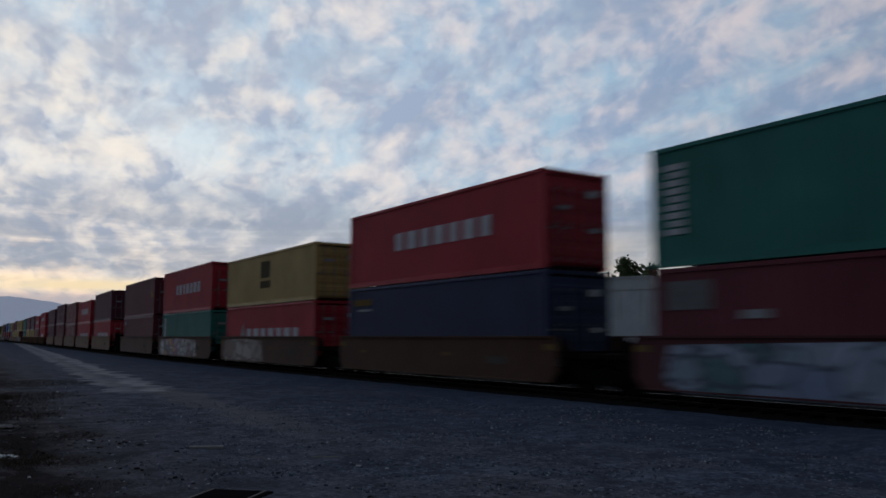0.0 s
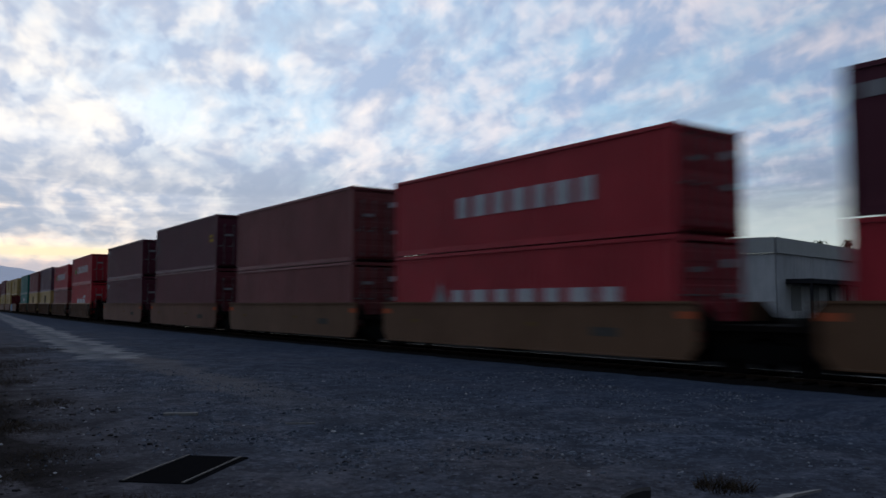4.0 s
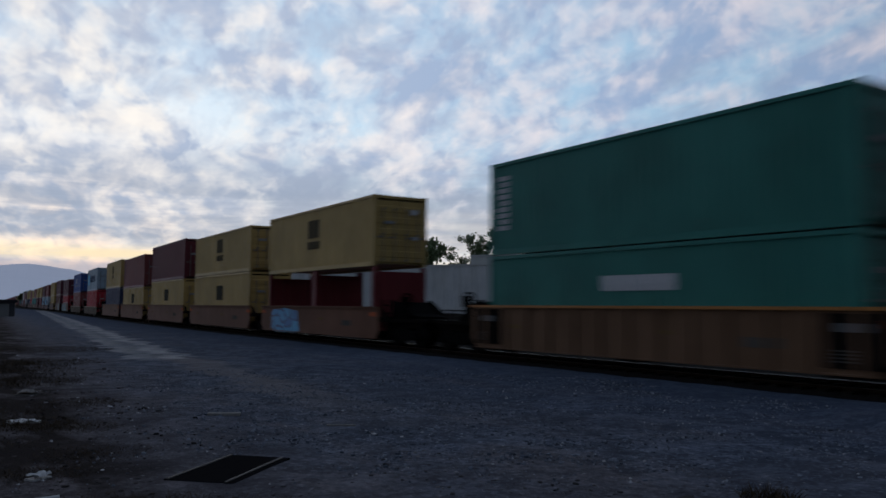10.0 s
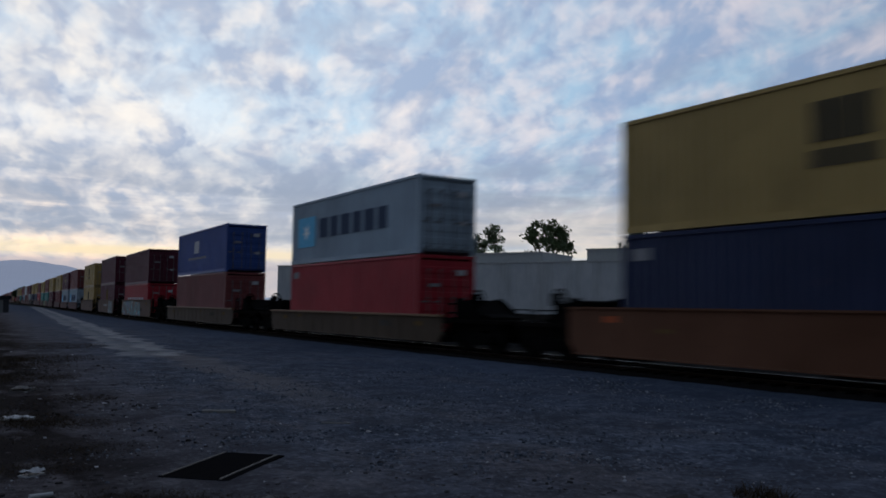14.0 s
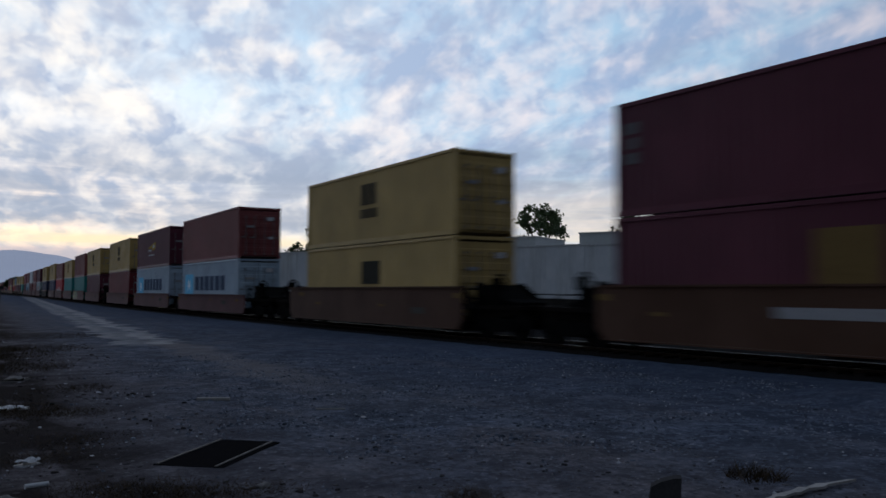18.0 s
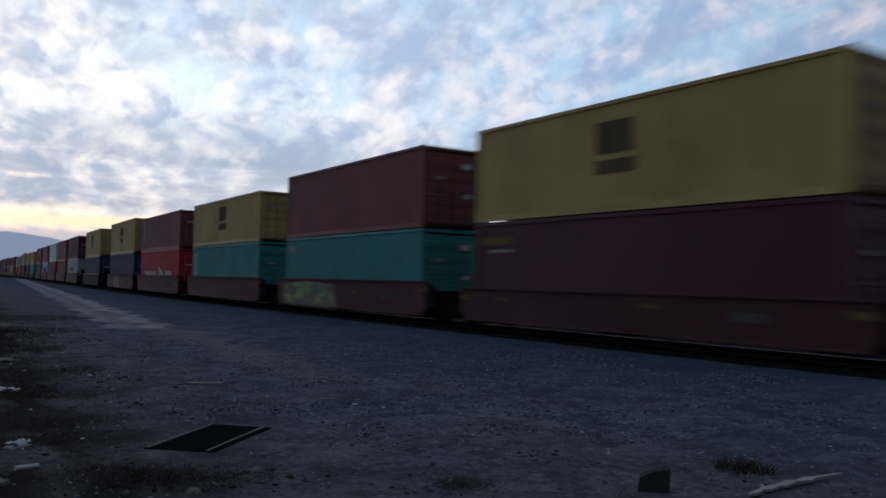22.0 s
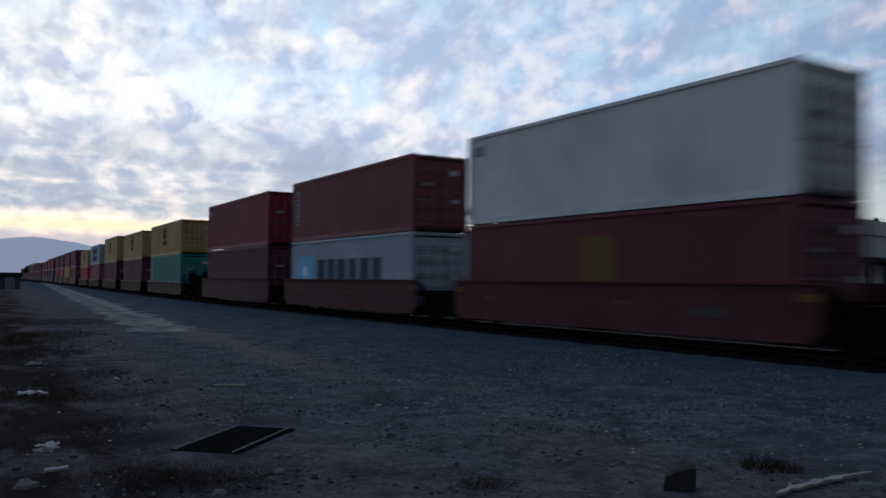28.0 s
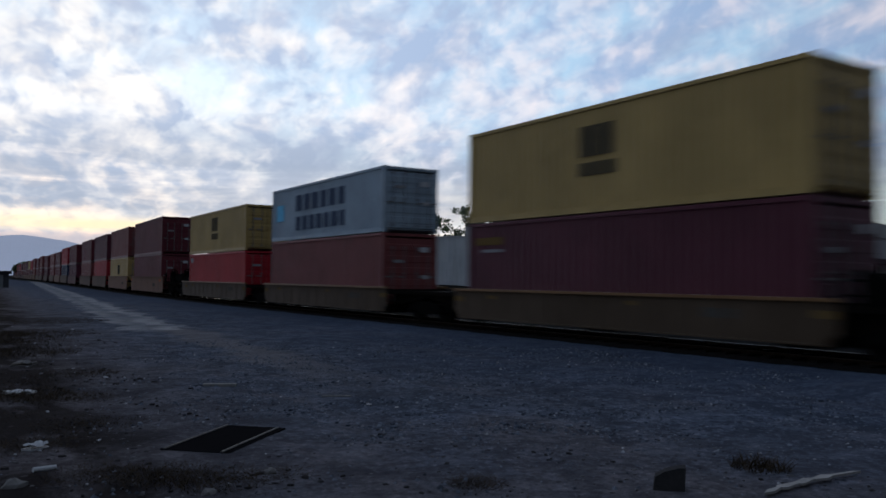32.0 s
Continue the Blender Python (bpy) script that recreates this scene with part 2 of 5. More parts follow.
def box_paint(name, col, rust=0.35, spec=0.27, iron=(0.09, 0.035, 0.02)):
    """Weathered container paint: fading, vertical dirt runs, rust spots, each box a little different."""
    m, nt, b = material(name, 0.55)
    col = [(0.95 if spec > 0.2 else 1.05) * v for v in col]
    co = nt.nodes.new("ShaderNodeTexCoord").outputs["Object"]
    info = nt.nodes.new("ShaderNodeObjectInfo")
    off = nt.nodes.new("ShaderNodeVectorMath")
    off.operation = "MULTIPLY_ADD"
    nt.links.new(info.outputs["Random"], off.inputs[0])
    off.inputs[1].default_value = (37, 53, 11)
    nt.links.new(co, off.inputs[2])
    p = off.outputs[0]
    fade = noise_tex(nt, p, 0.5, 4, 0.6)
    runs = noise_tex(nt, mapping(nt, p, scale=(5, 5, 0.35)), 1.0, 5, 0.62)
    spots = noise_tex(nt, p, 5.0, 6, 0.68)
    c = mix(nt, ramp(nt, fade, [(0.3, 0.0), (0.7, 1.0)]), [v * 0.82 for v in col], [min(1, v * 1.18 + 0.006) for v in col])
    c = mix(nt, mth(nt, "MULTIPLY", ramp(nt, runs, [(0.48, 0.0), (0.75, 1.0)]), 0.26), c, [0.008 + 0.35 * v for v in col])
    c = mix(nt, mth(nt, "MULTIPLY", ramp(nt, spots, [(0.62, 0.0), (0.72, 1.0)]), rust), c, iron)
    nt.links.new(c, b.inputs["Base Color"])
    nt.links.new(ramp(nt, runs, [(0.2, 0.48), (0.8, 0.75)]), b.inputs["Roughness"])
    b.inputs["Specular IOR Level"].default_value = spec
    b.inputs["IOR"].default_value = 1.12 if spec < 0.2 else 1.36      # chalked, dusty paint
    b.inputs["Sheen Weight"].default_value = 0.30 if spec > 0.2 else 0.14      # sheen brightens walls seen aslant, put in for the haze on farther ones
    b.inputs["Sheen Roughness"].default_value = 0.45
    b.inputs["Sheen Tint"].default_value = (0.86, 0.84, 0.88, 1)
    return m


PAINT = {
    "red": box_paint("red_paint", (0.33, 0.015, 0.026)),
    "bright_red": box_paint("bright_red_paint", (0.36, 0.011, 0.020)),
    "maroon": box_paint("maroon_paint", (0.110, 0.017, 0.026)),
    "wine": box_paint("wine_paint", (0.080, 0.012, 0.026)),
    "crimson": box_paint("crimson_paint", (0.200, 0.013, 0.026)),
    "dark_red": box_paint("dark_red_paint", (0.125, 0.011, 0.016)),
    "brown": box_paint("brown_paint", (0.170, 0.041, 0.042)),
    "purple": box_paint("purple_paint", (0.088, 0.038, 0.060)),
    "yellow": box_paint("ochre_yellow_paint", (0.385, 0.262, 0.092)),
    "green": box_paint("green_paint", (0.016, 0.140, 0.118)),
    "teal": box_paint("teal_paint", (0.014, 0.185, 0.180)),
    "navy": box_paint("navy_paint", (0.010, 0.019, 0.062)),
    "blue": box_paint("blue_paint", (0.030, 0.070, 0.26)),
    "grey_blue": box_paint("grey_blue_paint", (0.27, 0.345, 0.42), 0.5),
    "white": box_paint("white_paint", (0.55, 0.58, 0.60), 0.5),
    "grey": box_paint("grey_paint", (0.27, 0.32, 0.34), 0.5),
}
CARPAINT = {
    "ochre": box_paint("ochre_car_paint", (0.115, 0.064, 0.038), 0.85, 0.12, (0.06, 0.028, 0.014)),
    "yellow": box_paint("yellow_car_paint", (0.066, 0.046, 0.031), 0.85, 0.12, (0.05, 0.021, 0.010)),
    "orange": box_paint("orange_car_paint", (0.108, 0.049, 0.029), 0.85, 0.12, (0.05, 0.021, 0.011)),
    "brown": box_paint("brown_car_paint", (0.062, 0.032, 0.021), 0.7, 0.12, (0.04, 0.017, 0.01)),
    "black": box_paint("black_car_paint", (0.017, 0.016, 0.018), 0.6, 0.12, (0.045, 0.032, 0.026)),
    "red": box_paint("oxide_red_car_paint", (0.066, 0.025, 0.027), 0.6, 0.12, (0.035, 0.013, 0.01)),
}
STEEL = plain("dark_steel", (0.009, 0.0085, 0.0085), 0.8)
BLACK = plain("black_running_gear", (0.005, 0.005, 0.005), 0.85)
RAIL = plain("rusty_rail_steel", (0.030, 0.021, 0.016), 0.9)
HEAD = plain("polished_rail_head", (0.11, 0.105, 0.10), 0.40, 1.0, vary=0.15)
GALV = plain("dull_zinc_bars", (0.13, 0.13, 0.135), 0.6, 0.3)
INK = {
    "white": plain("white_lettering", (0.44, 0.44, 0.47), 0.8, vary=0.25, scale=2.0),
    "black": plain("faded_black_lettering", (0.075, 0.064, 0.046), 0.8),
    "dark": plain("black_lettering", (0.040, 0.038, 0.032), 0.8),
    "navy": plain("dark_blue_lettering", (0.060, 0.078, 0.12), 0.8),
    "sky": plain("light_blue_emblem", (0.16, 0.46, 0.68), 0.8),
    "dull_gold": plain("dull_gold_panel", (0.135, 0.088, 0.036), 0.8),
    "gold": plain("gold_marking", (0.36, 0.235, 0.055), 0.8),
    "green": plain("green_emblem", (0.02, 0.28, 0.10), 0.8),
    "orange": plain("orange_marking", (0.42, 0.10, 0.045), 0.8),
    "bright": plain("bright_white_emblem", (0.78, 0.79, 0.80), 0.8, vary=0.08),
    "grey": plain("dull_grey_strip", (0.12, 0.12, 0.125), 0.85, vary=0.3),
    "dim": plain("grimy_pale_panel", (0.07, 0.066, 0.062), 0.85, vary=0.4),
    "worn": plain("worn_white_lettering", (0.38, 0.38, 0.40), 0.8),
    "pale": plain("faded_pale_marking", (0.24, 0.24, 0.255), 0.8),
}
WOOD = plain("weathered_wood", (0.20, 0.195, 0.19), 0.8, bump=0.4)
TIE = plain("creosoted_wood", (0.012, 0.0105, 0.0095), 0.85, bump=0.4)


def spray(name, fills, ink, scale=1.35, cover=0.75):
    """Sprayed lettering worn with dirt: rounded fills of a few colours, dark outlines between them."""
    m, nt, b = material(name, 0.6)
    co = nt.nodes.new("ShaderNodeTexCoord").outputs["Object"]
    bent = nt.nodes.new("ShaderNodeTexNoise")
    nt.links.new(co, bent.inputs["Vector"])
    bent.inputs["Scale"].default_value = 1.3
    shove = nt.nodes.new("ShaderNodeVectorMath")
    shove.operation = "MULTIPLY_ADD"
    nt.links.new(bent.outputs["Color"], shove.inputs[0])
    shove.inputs[1].default_value = (0.7, 0.7, 0.7)
    nt.links.new(mapping(nt, co, scale=(1, 0.62, 1.0)), shove.inputs[2])
    cell = nt.nodes.new("ShaderNodeTexVoronoi")
    rim = nt.nodes.new("ShaderNodeTexVoronoi")
    rim.feature = "DISTANCE_TO_EDGE"
    for v in (cell, rim):
        nt.links.new(shove.outputs[0], v.inputs["Vector"])
        v.inputs["Scale"].default_value = scale
    pick = nt.nodes.new("ShaderNodeSeparateColor")
    nt.links.new(cell.outputs["Color"], pick.inputs[0])
    n = len(fills)
    c = ramp(nt, pick.outputs[0], [(i / n + e, f) for i, f in enumerate(fills) for e in (0.0, 0.8 / n)])
    tone = noise_tex(nt, co, 3.0, 4, 0.6)
    c = mix(nt, ramp(nt, tone, [(0.40, 0.0), (0.65, 0.45)]), c, fills[0])
    c = mix(nt, ramp(nt, rim.outputs["Distance"], [(0.03, 0.9), (0.09, 0.0)]), c, ink)
    worn = noise_tex(nt, mapping(nt, co, scale=(1, 1.4, 1.0)), 1.7, 5, 0.65)
    c = mix(nt, ramp(nt, worn, [(cover - 0.26, 0.0), (cover, 0.9)]), c, (0.040, 0.028, 0.022))
    nt.links.new(c, b.inputs["Base Color"])
    return m


SPRAY = {
    "white_blue": spray("white_and_blue_spray", [(0.19, 0.23, 0.32), (0.25, 0.29, 0.39), (0.11, 0.15, 0.25), (0.21, 0.25, 0.34), (0.02, 0.09, 0.10)], (0.03, 0.045, 0.075), 1.5, 0.78),
    "grey": spray("grey_spray", [(0.16, 0.145, 0.145), (0.21, 0.20, 0.20), (0.10, 0.05, 0.045)], (0.05, 0.03, 0.03), 1.3, 0.72),
    "white_pink": spray("white_and_pink_spray", [(0.20, 0.21, 0.225), (0.29, 0.31, 0.33), (0.03, 0.03, 0.05), (0.15, 0.025, 0.13), (0.23, 0.24, 0.25), (0.30, 0.12, 0.02)], (0.02, 0.015, 0.02), 2.2, 0.76),
    "cyan": spray("cyan_spray", [(0.035, 0.11, 0.14), (0.04, 0.25, 0.32), (0.012, 0.018, 0.032), (0.27, 0.29, 0.32), (0.03, 0.14, 0.20), (0.30, 0.11, 0.03), (0.05, 0.11, 0.22)], (0.008, 0.011, 0.018), 2.0, 0.84),
    "lime": spray("lime_spray", [(0.06, 0.13, 0.035), (0.13, 0.22, 0.03), (0.03, 0.08, 0.05), (0.10, 0.17, 0.06), (0.02, 0.03, 0.045), (0.16, 0.04, 0.015)], (0.02, 0.03, 0.025), 2.8, 0.76),
    "scrawl": spray("faint_white_spray", [(0.075, 0.035, 0.035), (0.17, 0.165, 0.17), (0.066, 0.03, 0.03), (0.10, 0.06, 0.06)], (0.05, 0.022, 0.024), 2.4, 0.66),
    "patch": spray("pale_spray", [(0.13, 0.18, 0.23), (0.18, 0.22, 0.28), (0.06, 0.12, 0.15)], (0.03, 0.04, 0.05), 1.2, 0.76),
    "blue": spray("light_blue_spray", [(0.03, 0.21, 0.42), (0.04, 0.27, 0.48), (0.02, 0.10, 0.27), (0.035, 0.23, 0.44)], (0.015, 0.03, 0.10), 1.6, 0.92),
}


def ground_mat():
    m, nt, b = material("gravel_and_dirt", 0.95)
    b.inputs["Specular IOR Level"].default_value = 0.12
    co = nt.nodes.new("ShaderNodeTexCoord").outputs["Object"]
    big = noise_tex(nt, co, 0.16, 5, 0.6, 0.4)
    mid = noise_tex(nt, co, 1.1, 6, 0.65)
    fine = noise_tex(nt, co, 14.0, 5, 0.7)
    vor = nt.nodes.new("ShaderNodeTexVoronoi")
    nt.links.new(co, vor.inputs["Vector"])
    vor.inputs["Scale"].default_value = 13.0
    bw = nt.nodes.new("ShaderNodeRGBToBW")
    nt.links.new(vor.outputs["Color"], bw.inputs[0])
    patch = noise_tex(nt, mapping(nt, co, (5, 2, 0)), 0.45, 5, 0.65, 0.3)
    gravel = mix(nt, bw.outputs[0], (0.026, 0.033, 0.048), (0.150, 0.174, 0.235))
    gravel = mix(nt, ramp(nt, patch, [(0.42, 0.0), (0.62, 0.6)]), gravel, (0.072, 0.069, 0.078))
    lumps = noise_tex(nt, co, 4.2, 4, 0.7)
    drift = noise_tex(nt, mapping(nt, co, (3, 9, 0), rot=(0, 0, radians(38)), scale=(1.0, 0.4, 1)), 0.55, 5, 0.62, 0.6)
    gravel = mix(nt, ramp(nt, drift, [(0.50, 0.0), (0.62, 0.6)]), gravel, (0.118, 0.106, 0.112))
    gravel = mix(nt, ramp(nt, drift, [(0.36, 0.5), (0.45, 0.0)]), gravel, (0.044, 0.052, 0.068))
    gravel = mix(nt, ramp(nt, lumps, [(0.40, 0.6), (0.58, 0.0)]), gravel, (0.040, 0.046, 0.062))
    gravel = mix(nt, ramp(nt, fine, [(0.36, 0.7), (0.50, 0.0)]), gravel, (0.034, 0.040, 0.054))
    gravel = mix(nt, ramp(nt, fine, [(0.56, 0.0), (0.70, 0.7)]), gravel, (0.23, 0.25, 0.30))
    sep = nt.nodes.new("ShaderNodeSeparateXYZ")
    nt.links.new(co, sep.inputs[0])
    x, y = sep.outputs[0], sep.outputs[1]
    heap = noise_tex(nt, mapping(nt, co, (7, 4, 0)), 1.7, 4, 0.7)
    gravel = mix(nt, ramp(nt, heap, [(0.38, 0.75), (0.52, 0.0)]), gravel, (0.036, 0.043, 0.058))
    gravel = mix(nt, ramp(nt, heap, [(0.54, 0.0), (0.68, 0.5)]), gravel, (0.135, 0.150, 0.190))
    # darker, bluer stone towards the rails
    rail_tone = ramp(nt, mth(nt, "MULTIPLY_ADD", mth(nt, "ADD", x, mth(nt, "MULTIPLY_ADD", big, 6.0, -3.0)), 0.1, -0.6), [(0.0, 0.0), (0.75, 0.62)])
    gravel = mix(nt, rail_tone, gravel, (0.035, 0.052, 0.088))
    dirt = mix(nt, ramp(nt, mid, [(0.35, 0.0), (0.65, 1.0)]), (0.042, 0.039, 0.046), (0.150, 0.138, 0.150))
    dirt = mix(nt, ramp(nt, lumps, [(0.38, 0.55), (0.56, 0.0)]), dirt, (0.040, 0.036, 0.040))
    dirt = mix(nt, ramp(nt, fine, [(0.36, 0.65), (0.50, 0.0)]), dirt, (0.040, 0.036, 0.040))
    dirt = mix(nt, ramp(nt, fine, [(0.58, 0.0), (0.72, 0.6)]), dirt, (0.20, 0.19, 0.20))
    # dark matted growth over the verge
    mat_n = noise_tex(nt, mapping(nt, co, (8, 1, 0), scale=(1, 0.45, 1)), 1.0, 5, 0.6, 0.5)
    wob = mth(nt, "MULTIPLY_ADD", big, 5.0, -2.5)
    edge = mth(nt, "ADD", mth(nt, "SUBTRACT", x, mth(nt, "MULTIPLY_ADD", y, 0.05, 1.75)), mth(nt, "MULTIPLY_ADD", mid, 1.6, -0.8))
    verge = ramp(nt, mth(nt, "MULTIPLY_ADD", edge, 0.4, 0.5), [(0.1, 1.0), (0.75, 0.0)])
    dirt = mix(nt, mth(nt, "MULTIPLY", ramp(nt, mat_n, [(0.40, 0.15), (0.52, 0.95)]), verge), dirt, (0.016, 0.0135, 0.0140))
    front = mth(nt, "ADD", mth(nt, "SUBTRACT", mth(nt, "ADD", y, mth(nt, "MULTIPLY", x, 0.9)), 10.6), wob)
    isg = mth(nt, "MINIMUM", ramp(nt, mth(nt, "MULTIPLY_ADD", edge, 0.35, 0.3), [(0.0, 0.0), (1.0, 1.0)]), ramp(nt, mth(nt, "MULTIPLY_ADD", front, 0.2, 0.45), [(0.0, 0.35), (1.0, 1.0)]))
    col = mix(nt, isg, dirt, gravel)
    # a worn, paler wheel track that runs along the rails and breaks off, then a faint brown one
    dust = mix(nt, mid, (0.24, 0.238, 0.245), (0.40, 0.395, 0.40))
    ragged = mth(nt, "ADD", mth(nt, "MULTIPLY_ADD", mid, 1.7, -0.85), mth(nt, "MULTIPLY_ADD", patch, 2.4, -1.2))
    lane = mth(nt, "ADD", mth(nt, "SUBTRACT", x, mth(nt, "MULTIPLY_ADD", y, 0.08, 3.85)), ragged)
    across = mth(nt, "MULTIPLY_ADD", lane, 0.27, 0.5)
    on = ramp(nt, across, [(0.20, 0.0), (0.27, 0.8), (0.38, 0.75), (0.44, 0.45), (0.50, 0.5), (0.56, 0.9), (0.72, 1.0), (0.78, 0.0)])
    cut = mth(nt, "ADD", y, mth(nt, "MULTIPLY", mid, 2.5))
    on = mth(nt, "MULTIPLY", on, ramp(nt, mth(nt, "DIVIDE", cut, 40.0), [(0.655, 0.0), (0.675, 1.0)]))
    on = mth(nt, "MULTIPLY", on, ramp(nt, patch, [(0.36, 0.35), (0.55, 1.0)]))
    faint = mth(nt, "ADD", mth(nt, "SUBTRACT", x, mth(nt, "MULTIPLY_ADD", y, 0.055, 5.05)), ragged)
    trail = ramp(nt, mth(nt, "MULTIPLY_ADD", faint, 0.3, 0.5), [(0.25, 0.0), (0.38, 0.5), (0.62, 0.5), (0.75, 0.0)])
    trail = mth(nt, "MULTIPLY", trail, ramp(nt, mth(nt, "DIVIDE", cut, 40.0), [(0.30, 0.0), (0.42, 1.0), (0.655, 1.0), (0.70, 0.0)]))
    col = mix(nt, trail, col, (0.150, 0.138, 0.140))
    col = mix(nt, mth(nt, "MULTIPLY", on, 0.72), col, dust)
    # ground behind the line coloured near black, to keep gaps under the cars dark
    yard = ramp(nt, mth(nt, "MULTIPLY", mth(nt, "SUBTRACT", x, mth(nt, "MULTIPLY", y, 0.02)), 0.02), [(0.33, 0.0), (0.36, 1.0)])
    col = mix(nt, mth(nt, "MULTIPLY", yard, 0.92), col, (0.007, 0.007, 0.0065))
    nt.links.new(col, b.inputs["Base Color"])
    hgt = mth(nt, "ADD", mth(nt, "MULTIPLY", bw.outputs[0], 0.5), fine)
    bp = nd(nt, "ShaderNodeBump", Strength=0.9, Distance=0.05, Height=hgt)
    nt.links.new(bp.outputs[0], b.inputs["Normal"])
    return m


# ---- mesh helpers -------------------------------------------------------
class Build:
    """Collects boxes, prisms and discs into one mesh."""

    def __init__(self):
        self.v, self.f = [], []

    def quad(self, *p):
        n = len(self.v)
        self.v += [tuple(q) for q in p]
        self.f.append(tuple(range(n, n + len(p))))
        return self

    def box(self, x0, y0, z0, x1, y1, z1, c=0.0):
        """A box; c chamfers its four upright edges."""
        if not c:
            ring = [(x0, y0), (x1, y0), (x1, y1), (x0, y1)]
        else:
            ring = [(x0 + c, y0), (x1 - c, y0), (x1, y0 + c), (x1, y1 - c), (x1 - c, y1), (x0 + c, y1), (x0, y1 - c), (x0, y0 + c)]
        return self.prism(ring, z0, z1, 2)

    def prism(self, ring, a, b, axis):
        """A ring of 2D points drawn out along an axis (0: x with (y, z), 1: y with (x, z), 2: z with (x, y))."""
        def at(p, h):
            return {0: (h, p[0], p[1]), 1: (p[0], h, p[1]), 2: (p[0], p[1], h)}[axis]
        n, k = len(self.v), len(ring)
        self.v += [at(p, a) for p in ring] + [at(p, b) for p in ring]
        self.f.append(tuple(range(n + k - 1, n - 1, -1)))
        self.f.append(tuple(range(n + k, n + 2 * k)))
        for i in range(k):
            j = (i + 1) % k
            self.f.append((n + i, n + j, n + k + j, n + k + i))
        return self

    def rod(self, p, r, a, b, axis, n=10):
        return self.prism([(p[0] + r * math.cos(2 * math.pi * i / n), p[1] + r * math.sin(2 * math.pi * i / n)) for i in range(n)], a, b, axis)

    def mesh(self, name, mat):
        me = bpy.data.meshes.new(name)
        me.from_pydata(self.v, [], self.f)
        me.materials.append(mat)
        bm = bmesh.new()
        bm.from_mesh(me)
        bmesh.ops.recalc_face_normals(bm, faces=bm.faces)
        bm.to_mesh(me)
        bm.free()
        return me


MESHES = {}


def part(name, make, mat, parent, at=None, label="", key=None):
    """One mesh object under a thing; alike parts share their mesh data."""
    k = (name, mat.name, key)
    if key is None or k not in MESHES:
        me = make().mesh(name, mat)
        if key is not None:
            MESHES[k] = me
    else:
        me = MESHES[k]
    ob = new(name, me)
    ob.parent = parent
    if at is not None:
        ob.matrix_basis = at if isinstance(at, Matrix) else Matrix.Translation(at)
    return tagged(ob, label)


# ---- the line of the railway ---------------------------------------------
FACE = 14.83         # near faces of the containers from the camera
CENTRE = FACE + 1.22


def bend(y):
    a = min(max(y, 0.0), 90.0)
    g = (a - 33.0) ** 2 / 2200.0
    return g + (y - 90.0) * 57 / 1100 if y > 90 else g - y * 0.03 if y < 0 else g


def slope(y):
    return (min(max(y, 0.0), 90.0) - 33.0) / 1100.0


def on_track(y, z=0.0):
    """The pose of a thing whose middle is at y along the line."""
    return pose(CENTRE + bend(y), y, z, 0, 0, -math.degrees(math.atan(slope(y))))


# ---- containers -----------------------------------------------------------
LEN, WID = 12.19, 2.438
HIGH, STD = 2.896, 2.591
HX, HY = WID / 2, LEN / 2


def corrugation(span, pitch=0.278, deep=0.034):
    """Offsets along a wall and their depth behind the outer face."""
    n = int(span / pitch)
    p = span / n
    out = []
    for i in range(n):
        a = -span / 2 + i * p
        out += [(a, 0.0), (a + 0.26 * p, 0.0), (a + 0.5 * p, deep), (a + 0.76 * p, deep)]
    return out + [(span / 2, 0.0)]


def shell(TALL):
    b = Build()
    prof = corrugation(LEN - 0.30)
    for side in (-1, 1):
        for (y0, d0), (y1, d1) in zip(prof, prof[1:]):
            x0, x1 = side * (HX - 0.008 - d0), side * (HX - 0.008 - d1)
            b.quad((x0, y0, 0.16), (x1, y1, 0.16), (x1, y1, TALL - 0.10), (x0, y0, TALL - 0.10))
    ends = corrugation(WID - 0.30)
    for (x0, d0), (x1, d1) in zip(ends, ends[1:]):
        b.quad((x0, HY - 0.02 - d0, 0.16), (x1, HY - 0.02 - d1, 0.16), (x1, HY - 0.02 - d1, TALL - 0.10), (x0, HY - 0.02 - d0, TALL - 0.10))
    n = 43
    for i in range(n):
        y0, y1 = -HY + 0.1 + i * (LEN - 0.2) / n, -HY + 0.1 + (i + 1) * (LEN - 0.2) / n
        z0, z1 = (TALL - 0.045, TALL - 0.025) if i % 2 else (TALL - 0.025, TALL - 0.045)
        b.quad((-HX + 0.05, y0, z0), (HX - 0.05, y0, z0), (HX - 0.05, y1, z1), (-HX + 0.05, y1, z1))
    b.box(-HX + 0.05, -HY + 0.1, 0.10, HX - 0.05, HY - 0.1, 0.15)
    return b


def door_leaf(TALL):
    """One leaf with five pressed panels, drawn out across its width."""
    top, front = TALL - 0.376, [(-0.03, 0.0)]
    for i in range(5):
        h = 0.18 + i * (TALL - 0.6) / 5
        front += [(-0.03, h), (-0.046, h + 0.03), (-0.046, h + 0.25), (-0.03, h + 0.28)]
    return Build().prism(front + [(-0.03, top), (0.03, top), (0.03, 0.0)], -0.57, 0.57, 0)


def lock_rod():
    b = Build()
    b.rod((0, -0.075), 0.019, 0.02, 2.20, 2, 8)
    for z in (0.06, 1.1, 2.12):
        b.box(-0.05, -0.085, z, 0.05, -0.03, z + 0.07)
    b.box(-0.02, -0.095, 0.98, 0.30, -0.07, 1.03)
    return b


